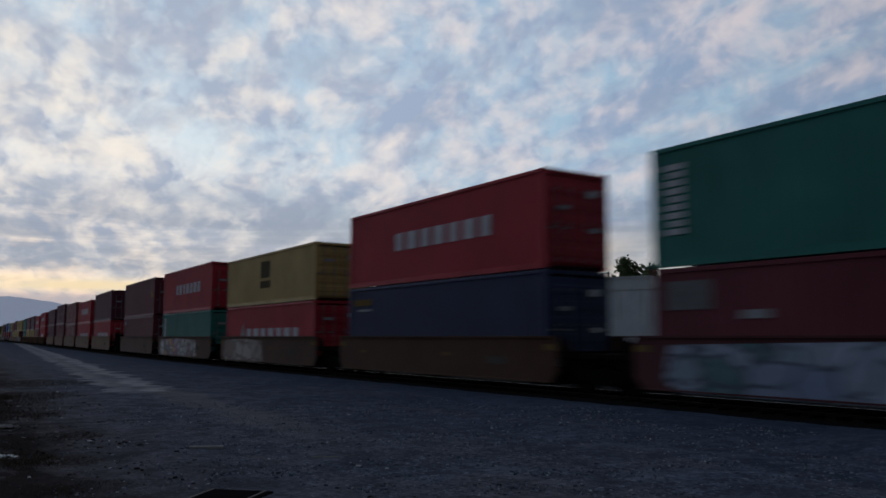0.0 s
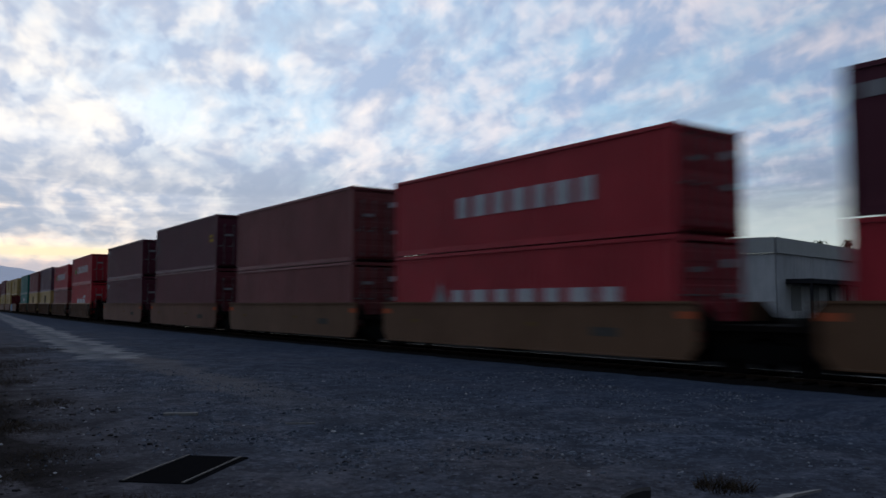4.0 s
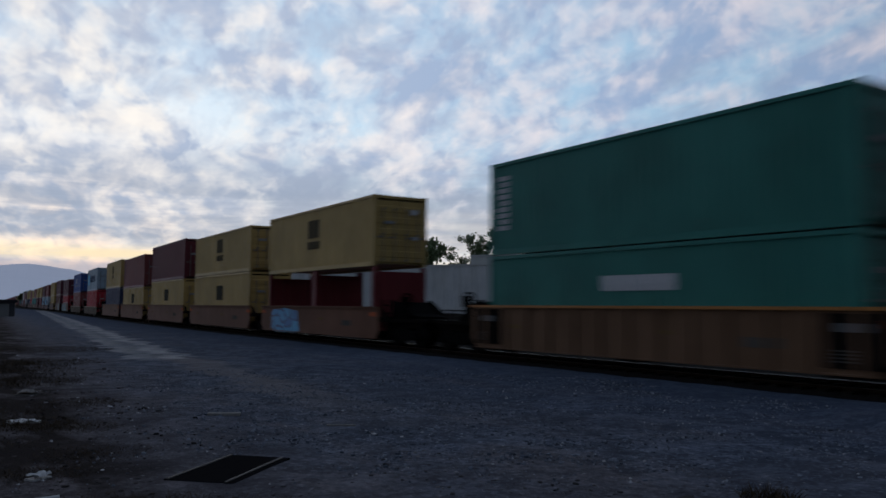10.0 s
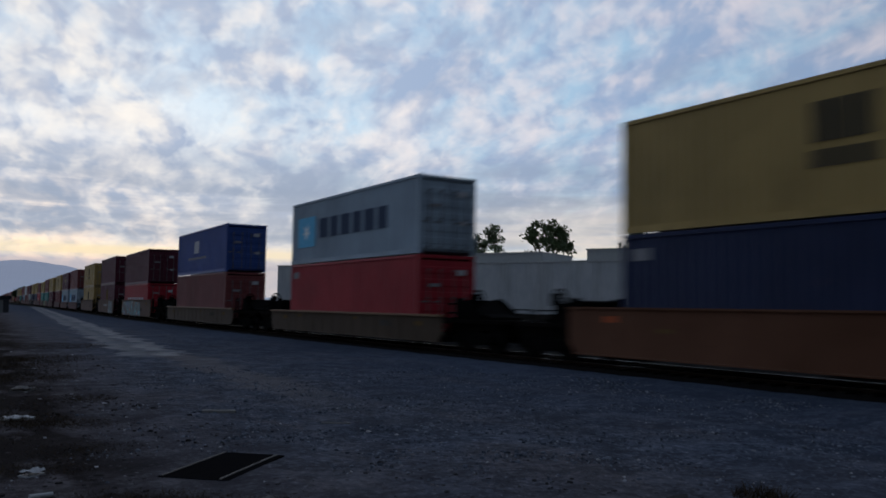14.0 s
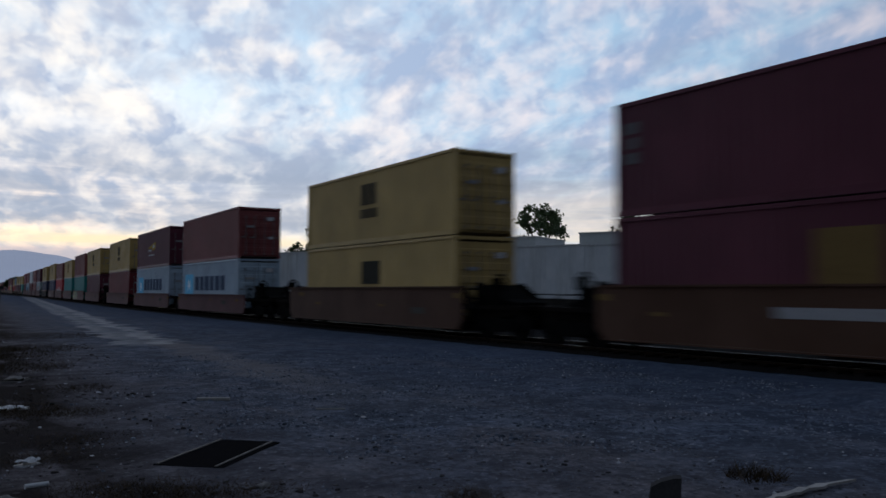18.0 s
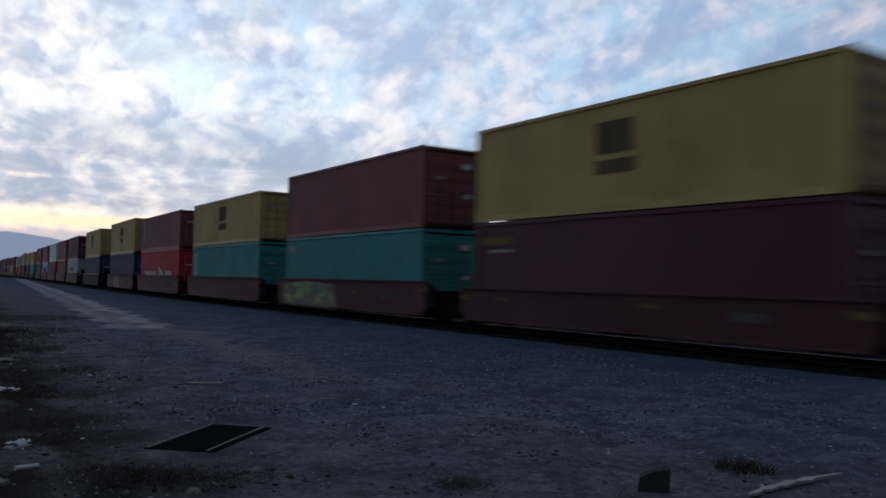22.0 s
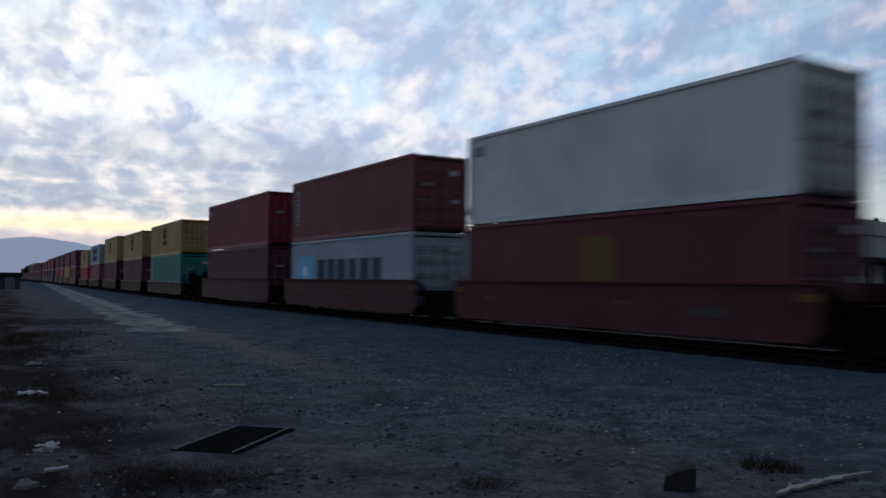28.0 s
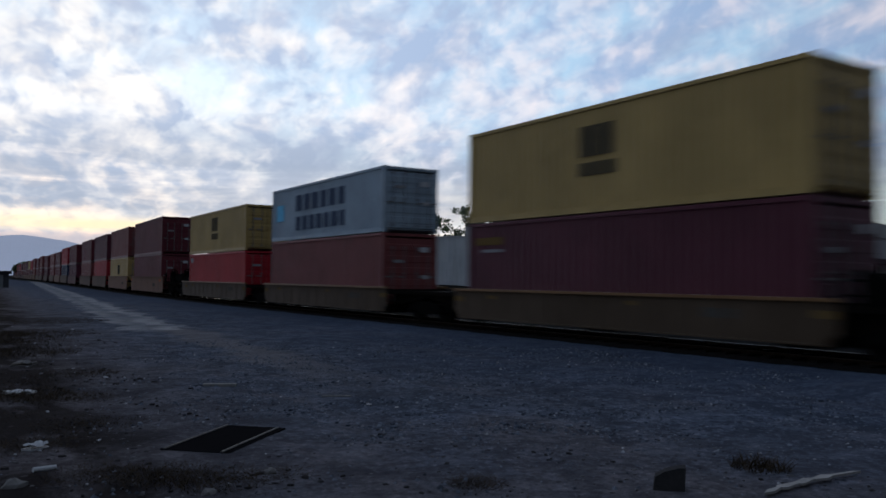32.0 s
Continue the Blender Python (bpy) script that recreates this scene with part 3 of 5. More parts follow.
def blocks(y_from, y_to, z0, z1, n, gap=0.24, depth=0.004):
    """A row of n letter-sized blocks on the near wall."""
    b = Build()
    step = (y_to - y_from) / n
    for i in range(n):
        y0 = y_from + i * step
        b.box(-HX - depth, y0 + step * gap / 2, z0, -HX + 0.002, y0 + step * (1 - gap / 2), z1)
    return b


def letter_row(thing, y_from, y_to, z0, z1, n, gap, ink, label):
    """n letter-sized blocks side by side, each a part; every second one is narrower."""
    step = (y_to - y_from) / n
    for i in range(n):
        part("letter_block", lambda: blocks(0.0, step, z0, z1, 1, gap * (1.0 if i % 2 else 1.45)), ink, thing, (0, y_from + i * step, 0), key=("lb", i % 2, round(step, 3), z0, z1, gap), label=label)


def stack_of_bars(y0, y1, z0, z1, n):
    """A column of n short bars on the near wall, one under another."""
    b = Build()
    h = (z1 - z0) / n
    for i in range(n):
        b.box(-HX - 0.004, y0, z0 + i * h, -HX + 0.002, y1 - (0.12 if i % 3 == 1 else 0.0), z0 + (i + 0.72) * h)
    return b


def along(fr):
    return HY - fr * LEN


def emblem(kind, thing, drop, dark=False):
    """Company marks as plain shapes."""
    near = -HX
    ob = thing
    e0 = 0.168 if kind == "wordmark_tri" else 0.195
    if kind in ("wordmark", "wordmark_tri", "wordmark_low", "wordmark_base"):
        z0, z1 = {"wordmark_low": (0.98, 1.58), "wordmark_base": (0.95, 1.60)}.get(kind, (1.20, 1.84))
        letter_row(ob, along({"wordmark_low": 0.87, "wordmark_base": 0.85, "wordmark_tri": 0.815}.get(kind, 0.80)), along({"wordmark_low": 0.26, "wordmark_base": 0.13, "wordmark_tri": 0.275}.get(kind, 0.285)), z0, z1, 7, 0.30, INK["white"], "white letter block")
        if kind == "wordmark_tri":
            for i in range(2):
                part("marking", lambda i=i: blocks(along(0.085), along(0.025), 2.22 + i * 0.2, 2.34 + i * 0.2, 1, 0.0), INK["pale"], ob, key=kind + str(i), label="pale stencilled plate")
        if kind in ("wordmark_tri", "wordmark_low"):
            part("emblem", lambda: Build().prism([(along(e0 + 0.06), 1.20), (along(e0), 1.20), (along(e0 + 0.03), 1.84)], near - 0.004, near + 0.002, 0),
                 INK["green"] if kind == "wordmark_tri" else INK["pale"], ob, key=kind, label="small triangular emblem")
    elif kind == "square":
        part("emblem", lambda: blocks(along(0.540), along(0.430), 1.52, 2.36, 3, 0.14), INK["black"], ob, key=kind, label="dark square mark")
        letter_row(ob, along(0.550), along(0.425), 1.00, 1.36, 3, 0.16, INK["black"], "dark letter block")
    elif kind == "dark_square":
        part("emblem", lambda: blocks(along(0.57), along(0.44), 1.30, 2.20, 1, 0.05), INK["dark"], ob, key=kind, label="dark square mark")
    elif kind == "star":
        part("emblem", lambda: blocks(along(0.225), along(0.06), 0.75, 2.15, 1, 0.0), INK["sky"], ob, key=kind, label="light blue square")

        def star():
            b, ring = Build(), []
            cy, cz = along(0.143), 1.45
            for i in range(14):
                r = 0.46 if i % 2 == 0 else 0.17
                ring.append((cy + r * math.sin(math.pi * i / 7), cz + r * math.cos(math.pi * i / 7)))
            return b.prism(ring, near - 0.008, near, 0)
        part("star", star, INK["bright"], ob, key=kind, label="white star")
        letter_row(ob, along(0.81), along(0.255), 1.10, 1.98, 6, 0.20, INK["navy"], "dark letter block")
    elif kind == "star_two":
        part("emblem", lambda: blocks(along(0.13), along(0.05), 1.15, 1.95, 1, 0.0), INK["sky"], ob, key=kind, label="light blue square")
        letter_row(ob, along(0.72), along(0.25), 1.55, 2.30, 6, 0.24, INK["navy"], "dark letter block")
        letter_row(ob, along(0.72), along(0.25), 0.62, 1.28, 7, 0.24, INK["navy"], "dark letter block")
    elif kind == "swoosh":
        part("emblem", lambda: Build().prism([(along(0.495), 1.30), (along(0.575), 1.36), (along(0.605), 1.98), (along(0.55), 1.88), (along(0.49), 1.80)], near - 0.004, near, 0),
             INK["gold"], ob, key=kind, label="gold leaf mark")
        part("emblem", lambda: Build().prism([(along(0.515), 1.50), (along(0.555), 1.50), (along(0.565), 1.76), (along(0.51), 1.74)], near - 0.007, near, 0),
             INK["worn"], ob, key=kind + "c", label="white patch in the leaf mark")
        part("emblem", lambda: Build().prism([(along(0.365), 1.50), (along(0.485), 1.52), (along(0.485), 1.72), (along(0.42), 1.69)], near - 0.004, near, 0),
             INK["gold"], ob, key=kind + "b", label="gold leaf mark")
        part("lettering", lambda: blocks(along(0.475), along(0.38), 1.28, 1.40, 1, 0.0), INK["worn"], ob, key=kind + "d", label="white bar")
        part("lettering", lambda: blocks(along(0.57), along(0.39), 0.92, 1.01, 1, 0.0), INK["worn"], ob, key=kind, label="white bar")
    elif kind == "wing":
        letter_row(ob, along(0.46), along(0.12), 0.98, 1.34, 7, 0.3, INK["worn"], "white letter block")
        part("emblem", lambda: Build().prism([(along(0.47), 1.78), (along(0.54), 1.56), (along(0.66), 0.92), (along(0.61), 0.92), (along(0.52), 1.36)], near - 0.004, near, 0),
             INK["worn"], ob, key=kind, label="white swept mark")
        part("emblem", lambda: Build().prism([(along(0.46), 0.92), (along(0.50), 0.90), (along(0.58), 1.26), (along(0.64), 1.38), (along(0.56), 1.36)], near - 0.006, near, 0),
             INK["worn"], ob, key=kind + "b", label="white swept mark")
        letter_row(ob, along(0.84), along(0.68), 1.0, 1.36, 3, 0.3, INK["worn"], "white letter block")
    elif kind == "stripe":
        letter_row(ob, along(0.73), along(0.30), 0.98, 1.45, 3, 0.12, INK["white"], "white slanted letter block")
        part("emblem", lambda: Build().prism([(along(0.60), 1.52), (along(0.73), 1.52), (along(0.73), 1.80), (along(0.68), 1.80)], near - 0.004, near, 0),
             INK["white"], ob, key=kind, label="white bar")
    elif kind == "orange_bar":
        part("lettering", lambda: blocks(along(0.60), along(0.46), 1.32, 1.85, 1, 0.0), INK["orange"], ob, key=kind, label="orange panel")
        part("emblem", lambda: blocks(along(0.45), along(0.33), 1.32, 1.9, 1, 0.0), INK["navy"], ob, key=kind, label="dark patch")
    elif kind == "gold_panel":
        part("lettering", lambda: blocks(along(0.56), along(0.445), 0.95, 2.3, 1, 0.0), INK["dull_gold"], ob, key=kind, label="dull gold panel")
    elif kind == "gold_tag":
        part("lettering", lambda: blocks(along(0.15), along(0.03), 2.18, 2.42, 1, 0.0), INK["dull_gold"], ob, key=kind, label="gold plate")
        part("lettering", lambda: blocks(along(0.15), along(0.06), 1.95, 2.04, 1, 0.0), INK["pale"], ob, key=kind + "b", label="pale plate")
    elif kind in ("codes", "codes_gold"):
        if kind == "codes_gold":
            for k, z in ((0, 1.42), (1, 1.66)):
                part("marking", lambda: blocks(along(0.955 - 0.012 * k), along(0.905), z, z + 0.17, 1, 0.0), INK["gold"], ob, key=kind + str(k), label="gold stencilled plate")
        part("marking", lambda: stack_of_bars(along(0.062), along(0.026), 1.30, 2.45, 3), INK["grey"], ob, key="codes", label="rows of pale stencilling")
    elif kind == "column":
        part("lettering", lambda: stack_of_bars(along(0.078), along(0.032), 0.75, 2.50, 9), INK["pale" if dark else "worn"], ob, key=(kind, dark), label="column of pale lettering")
    elif kind == "two_tags":
        part("marking", lambda: blocks(along(0.135), along(0.03), 1.78, 2.45, 1, 0.0), INK["grey"], ob, key=kind, label="large pale plate")
        part("marking", lambda: blocks(along(0.255), along(0.20), 1.55, 1.74, 1, 0.0), INK["pale"], ob, key=kind + "b", label="small pale plate")
    elif kind == "corner_tag":
        part("marking", lambda: blocks(along(0.075), along(0.025), 2.22, 2.52, 1, 0.0), INK["pale"], ob, key=kind, label="pale stencilled plate")
    elif kind == "crest_square":
        part("emblem", lambda: blocks(along(0.47), along(0.37), 1.40, 2.20, 1, 0.0), INK["white"], ob, key=kind, label="white square emblem")
        letter_row(ob, along(0.62), along(0.24), 0.98, 1.14, 9, 0.2, INK["pale"], "pale letter block")
    elif kind == "crest":
        letter_row(ob, along(0.62), along(0.41), 1.62, 2.02, 5, 0.12, INK["white"], "pale letter block")
    for p in thing.children:
        if p.name.split(".")[0] in ("emblem", "lettering", "letter_block", "star", "marking"):
            p.location.z += drop * 0.6


PLAIN_WORD = {"dark_red": "dark red", "bright_red": "bright red", "grey_blue": "grey-blue", "yellow": "ochre yellow", "wine": "dark wine-red"}
KIND_WORD = {"wordmark": "with white letter blocks", "wordmark_tri": "with green triangle emblem", "wordmark_low": "with white letter blocks", "wordmark_base": "with white letter blocks",
             "square": "with dark square mark", "dark_square": "with dark square mark", "star": "with blue star panel",
             "star_two": "with dark letter rows", "swoosh": "with gold wing mark", "wing": "with white swept mark", "stripe": "with white slanted lettering",
             "orange_bar": "with orange side panel", "gold_panel": "with dull gold panel", "gold_tag": "with gold plate", "codes": "with pale stencilled rows", "codes_gold": "with small gold plates", "two_tags": "with two pale plates",
             "column": "with pale lettering column", "corner_tag": "with pale corner plate", "crest": "with pale letter blocks", "crest_square": "with white square emblem", "": "with plain walls"}


def shipping_container(col, kind, upper, TALL, far=False):
    mat = PAINT[col]
    ob = new("shipping_container")
    where = "stacked on another" if upper else "in a well car"
    tagged(ob, "%s ribbed container %s, %s" % (PLAIN_WORD.get(col, col), KIND_WORD[kind], where), "container", "containers on the train")
    part("shell", lambda: shell(TALL), mat, ob, key=TALL)
    for side in (-1, 1):
        d = part("door", lambda: door_leaf(TALL), mat, ob, pose(side * 0.585, -HY + 0.05, 0.17, 0, 0, 0) @ Matrix.Diagonal((side, 1, 1, 1)), key=TALL)
        if not far:
            part("lock_rod", lock_rod, GALV, d, (-0.30, 0, 0), key="c")
            part("lock_rod", lock_rod, GALV, d, (0.22, 0, 0), key="c")
            for z in (0.25, 0.85, 1.45, 2.0):
                part("hinge", lambda: Build().box(0.54, -0.055, 0, 0.60, -0.02, 0.12), mat, d, (0, 0, z), key="c")
        part("bottom_rail", lambda: Build().box(-0.052, -HY + 0.16, 0.0, 0.052, HY - 0.16, 0.17), mat, ob, (side * (HX - 0.03), 0, 0), key="c")
        part("top_rail", lambda: Build().box(-0.050, -HY + 0.16, TALL - 0.11, 0.050, HY - 0.16, TALL - 0.012), mat, ob, (side * (HX - 0.03), 0, 0), key=TALL)
        for end in (-1, 1):
            part("corner_post", lambda: Build().box(-0.075, -0.08, 0.11, 0.075, 0.08, TALL - 0.11, 0.012), mat, ob, (side * (HX - 0.058), end * (HY - 0.08), 0), key=TALL)
            if not far:
                for z in (0.0, TALL - 0.118):
                    part("corner_casting", lambda: Build().box(-0.085, -0.09, 0, 0.085, 0.09, 0.118, 0.015), mat, ob, (side * (HX - 0.062), end * (HY - 0.088), z), key="c")
    for end in (-1, 1):
        part("header", lambda: Build().box(-HX + 0.15, -0.05, TALL - 0.13, HX - 0.15, 0.05, TALL - 0.012), mat, ob, (0, end * (HY - 0.06), 0), key=TALL)
    if kind:
        emblem(kind, ob, TALL - HIGH, col in ("brown", "maroon", "wine"))
    if not far:
        part("marking", lambda: Build().box(-0.2, -0.01, 0, 0.2, 0.004, 0.2), INK["white"], ob, (0.62, -HY - 0.026, TALL - 0.74), key="p1", label="pale door plate")
        part("marking", lambda: Build().box(-0.22, -0.01, 0, 0.22, 0.004, 0.12), INK["pale"], ob, (-0.55, -HY - 0.026, 1.72), key="p2", label="pale door plate")
        part("marking", lambda: Build().box(-0.14, -0.01, 0, 0.14, 0.004, 0.14), INK["white"], ob, (0.66, -HY - 0.026, 1.10), key="p3", label="pale door plate")
    return ob


def flat_rack():
    """A 20 foot platform with an upright wall at each end."""
    ob = new("flat_rack")
    tagged(ob, "dark red flat rack with upright end walls", "container", "containers on the train")
    half = 3.03
    part("deck", lambda: Build().box(-HX, -half, 0, HX, half, 0.35), PAINT["dark_red"], ob, key="f")
    for end in (-1, 1):
        def wall():
            return Build().box(-HX + 0.1, -0.05, 0.35, HX - 0.1, 0.05, 2.40)
        w = part("end_wall", wall, PAINT["dark_red"], ob, (0, end * (half - 0.09), 0), key="f")
        for i in range(5):
            part("rib", lambda: Build().box(-0.05, -0.075, 0.4, 0.05, 0.075, 2.38), PAINT["dark_red"], w, (-0.9 + i * 0.45, 0, 0), key="f")
        for side in (-1, 1):
            part("corner_post", lambda: Build().box(-0.09, -0.09, 0.35, 0.09, 0.09, 2.591, 0.012), PAINT["dark_red"], ob, (side * (HX - 0.09), end * (half - 0.09), 0), key="f")
    return ob


# ---- well cars --------------------------------------------------------------
WELL = HY + 0.32
FLANGE = box_paint("yellow_flange_paint", (0.17, 0.085, 0.030), 0.8)
FLANGE_BRIGHT = box_paint("orange_flange_paint", (0.30, 0.12, 0.024), 0.7)
ENDS = plain("grimy_end_steel", (0.008, 0.0066, 0.006), 0.85)


def sill(low, top, e0=0.0, e1=0.0):
    """One side of the well: plate, top flange, bottom flange; e0 and e1 lengthen its ends."""
    b = Build()
    y0, y1 = -WELL - e0, WELL + e1
    b.prism([(y0, 0.29), (y1, 0.29), (y1 + 0.25, 0.55), (y1 + 0.25, top), (y0 - 0.25, top), (y0 - 0.25, 0.55)], -0.03, 0.03, 0)
    if not low:
        b.box(-0.09, y0 - 0.25, top - 0.002, 0.06, y1 + 0.25, top + 0.05)
    return b.box(-0.07, y0, 0.265, 0.12, y1, 0.305)


def end_frame(low, top, reach, ext=0.0):
    """The raised end of a unit: sloping web, platform and steps, from the well to the truck."""
    b = Build()
    w = WELL + ext
    b.box(-1.22, w + 0.02, 0.92, 1.22, w + 0.30, 1.12)
    b.prism([(-1.30, w + 0.20), (1.30, w + 0.20), (0.95, reach), (-0.95, reach)], 0.94, 1.06, 2)
    b.box(-0.42, w + 0.1, 0.55, 0.42, reach - 0.1, 0.95)
    for s in (-1, 1):
        b.prism([(w + 0.22, 1.05), (w + 0.22, top - 0.02), (w + 0.34, top - 0.02), (w + 0.8, 1.06)], s * 1.20 - 0.03, s * 1.20 + 0.03, 0)
        b.prism([(w + 0.05, 0.48), (w + 0.05, 1.0), (reach - 0.15, 1.0), (reach - 0.15, 0.82), (w + 0.9, 0.62)], s * 0.90 - 0.03, s * 0.90 + 0.03, 0)
    return b


def side_frame():
    b = Build()
    b.prism([(-1.15, 0.36), (-0.95, 0.60), (-0.5, 0.66), (0.5, 0.66), (0.95, 0.60), (1.15, 0.36), (1.05, 0.30), (0.72, 0.40), (0.45, 0.26), (-0.45, 0.26), (-0.72, 0.40), (-1.05, 0.30)], -0.07, 0.07, 0)
    for y in (-0.88, 0.88):
        b.rod((y, 0.44), 0.14, -0.12, 0.12, 0, 10)
    for y in (-0.18, 0.0, 0.18):
        b.rod((0, y), 0.07, 0.30, 0.56, 2, 8)
    return b


def wheel():
    b = Build()
    b.rod((0, 0), 0.44, -0.03, 0.10, 0, 20)
    b.rod((0, 0), 0.47, 0.10, 0.13, 0, 20)
    b.rod((0, 0), 0.13, -0.09, -0.03, 0, 10)
    return b


def truck(car, y):
    t = part("truck", lambda: Build().box(-0.95, -0.25, 0.35, 0.95, 0.25, 0.72), BLACK, car, (0, y, 0), key="t", label="black two-axle truck")
    for s in (-1, 1):
        part("side_frame", side_frame, BLACK, t, (s * 0.98, 0, 0), key="t")
        for a in (-0.88, 0.88):
            part("wheel", wheel, STEEL, t, pose(s * 0.78, a, 0.44, 0, 0, 180 if s > 0 else 0), key="t")
    for a in (-0.88, 0.88):
        part("axle", lambda: Build().rod((0, 0), 0.08, -0.8, 0.8, 0, 8), STEEL, t, (0, a, 0.44), key="t")


def brake_stand():
    """A hand brake: gear housing on a post, with its wheel."""
    b = Build()
    b.box(-0.07, -0.06, 0, 0.07, 0.06, 0.62)
    b.box(-0.15, -0.02, 0.50, 0.15, 0.14, 0.86, 0.03)
    ring = [(0.29 * math.cos(a), 0.29 * math.sin(a)) for a in [i * math.pi / 8 for i in range(16)]]
    for (x0, z0), (x1, z1) in zip(ring, ring[1:] + ring[:1]):
        b.quad((x0, -0.11, 0.72 + z0), (x1, -0.11, 0.72 + z1), (x1 * 0.80, -0.05, 0.72 + z1 * 0.80), (x0 * 0.80, -0.05, 0.72 + z0 * 0.80))
    for i in range(4):
        c, s = 0.27 * math.cos(i * math.pi / 4), 0.27 * math.sin(i * math.pi / 4)
        b.prism([(-c - 0.05 * s, 0.72 - s + 0.05 * c), (-c + 0.05 * s, 0.72 - s - 0.05 * c), (c + 0.05 * s, 0.72 + s - 0.05 * c), (c - 0.05 * s, 0.72 + s + 0.05 * c)], -0.09, -0.06, 1)
    return b


def hand_rail(side):
    """A low grab rail along the edge of the platform."""
    b = Build()
    for y in (0.0, 0.9):
        b.box(side * 1.10 - 0.02, y - 0.02, 0, side * 1.10 + 0.02, y + 0.02, 0.36)
    return b.box(side * 1.10 - 0.02, -0.02, 0.34, side * 1.10 + 0.02, 0.92, 0.38)


def end_ramp():
    """The sloping bulkhead over the truck, high by the well and low by the coupler."""
    b = Build()
    b.prism([(0.0, 0.0), (0.0, 0.62), (0.30, 0.66), (0.62, 0.46), (1.15, 0.20), (1.75, 0.10), (1.75, 0.0)], -0.62, 0.62, 0)
    for s in (-1, 1):
        b.prism([(0.0, 0.0), (0.0, 0.72), (0.24, 0.72), (1.30, 0.16), (1.30, 0.0)], s * 0.80 - 0.04, s * 0.80 + 0.04, 0)
    return b


CAR_WORD = {"ochre": "ochre-yellow", "yellow": "rust-streaked yellow", "orange": "weathered orange-brown", "brown": "dirty brown", "red": "oxide-red", "black": "grimy black"}


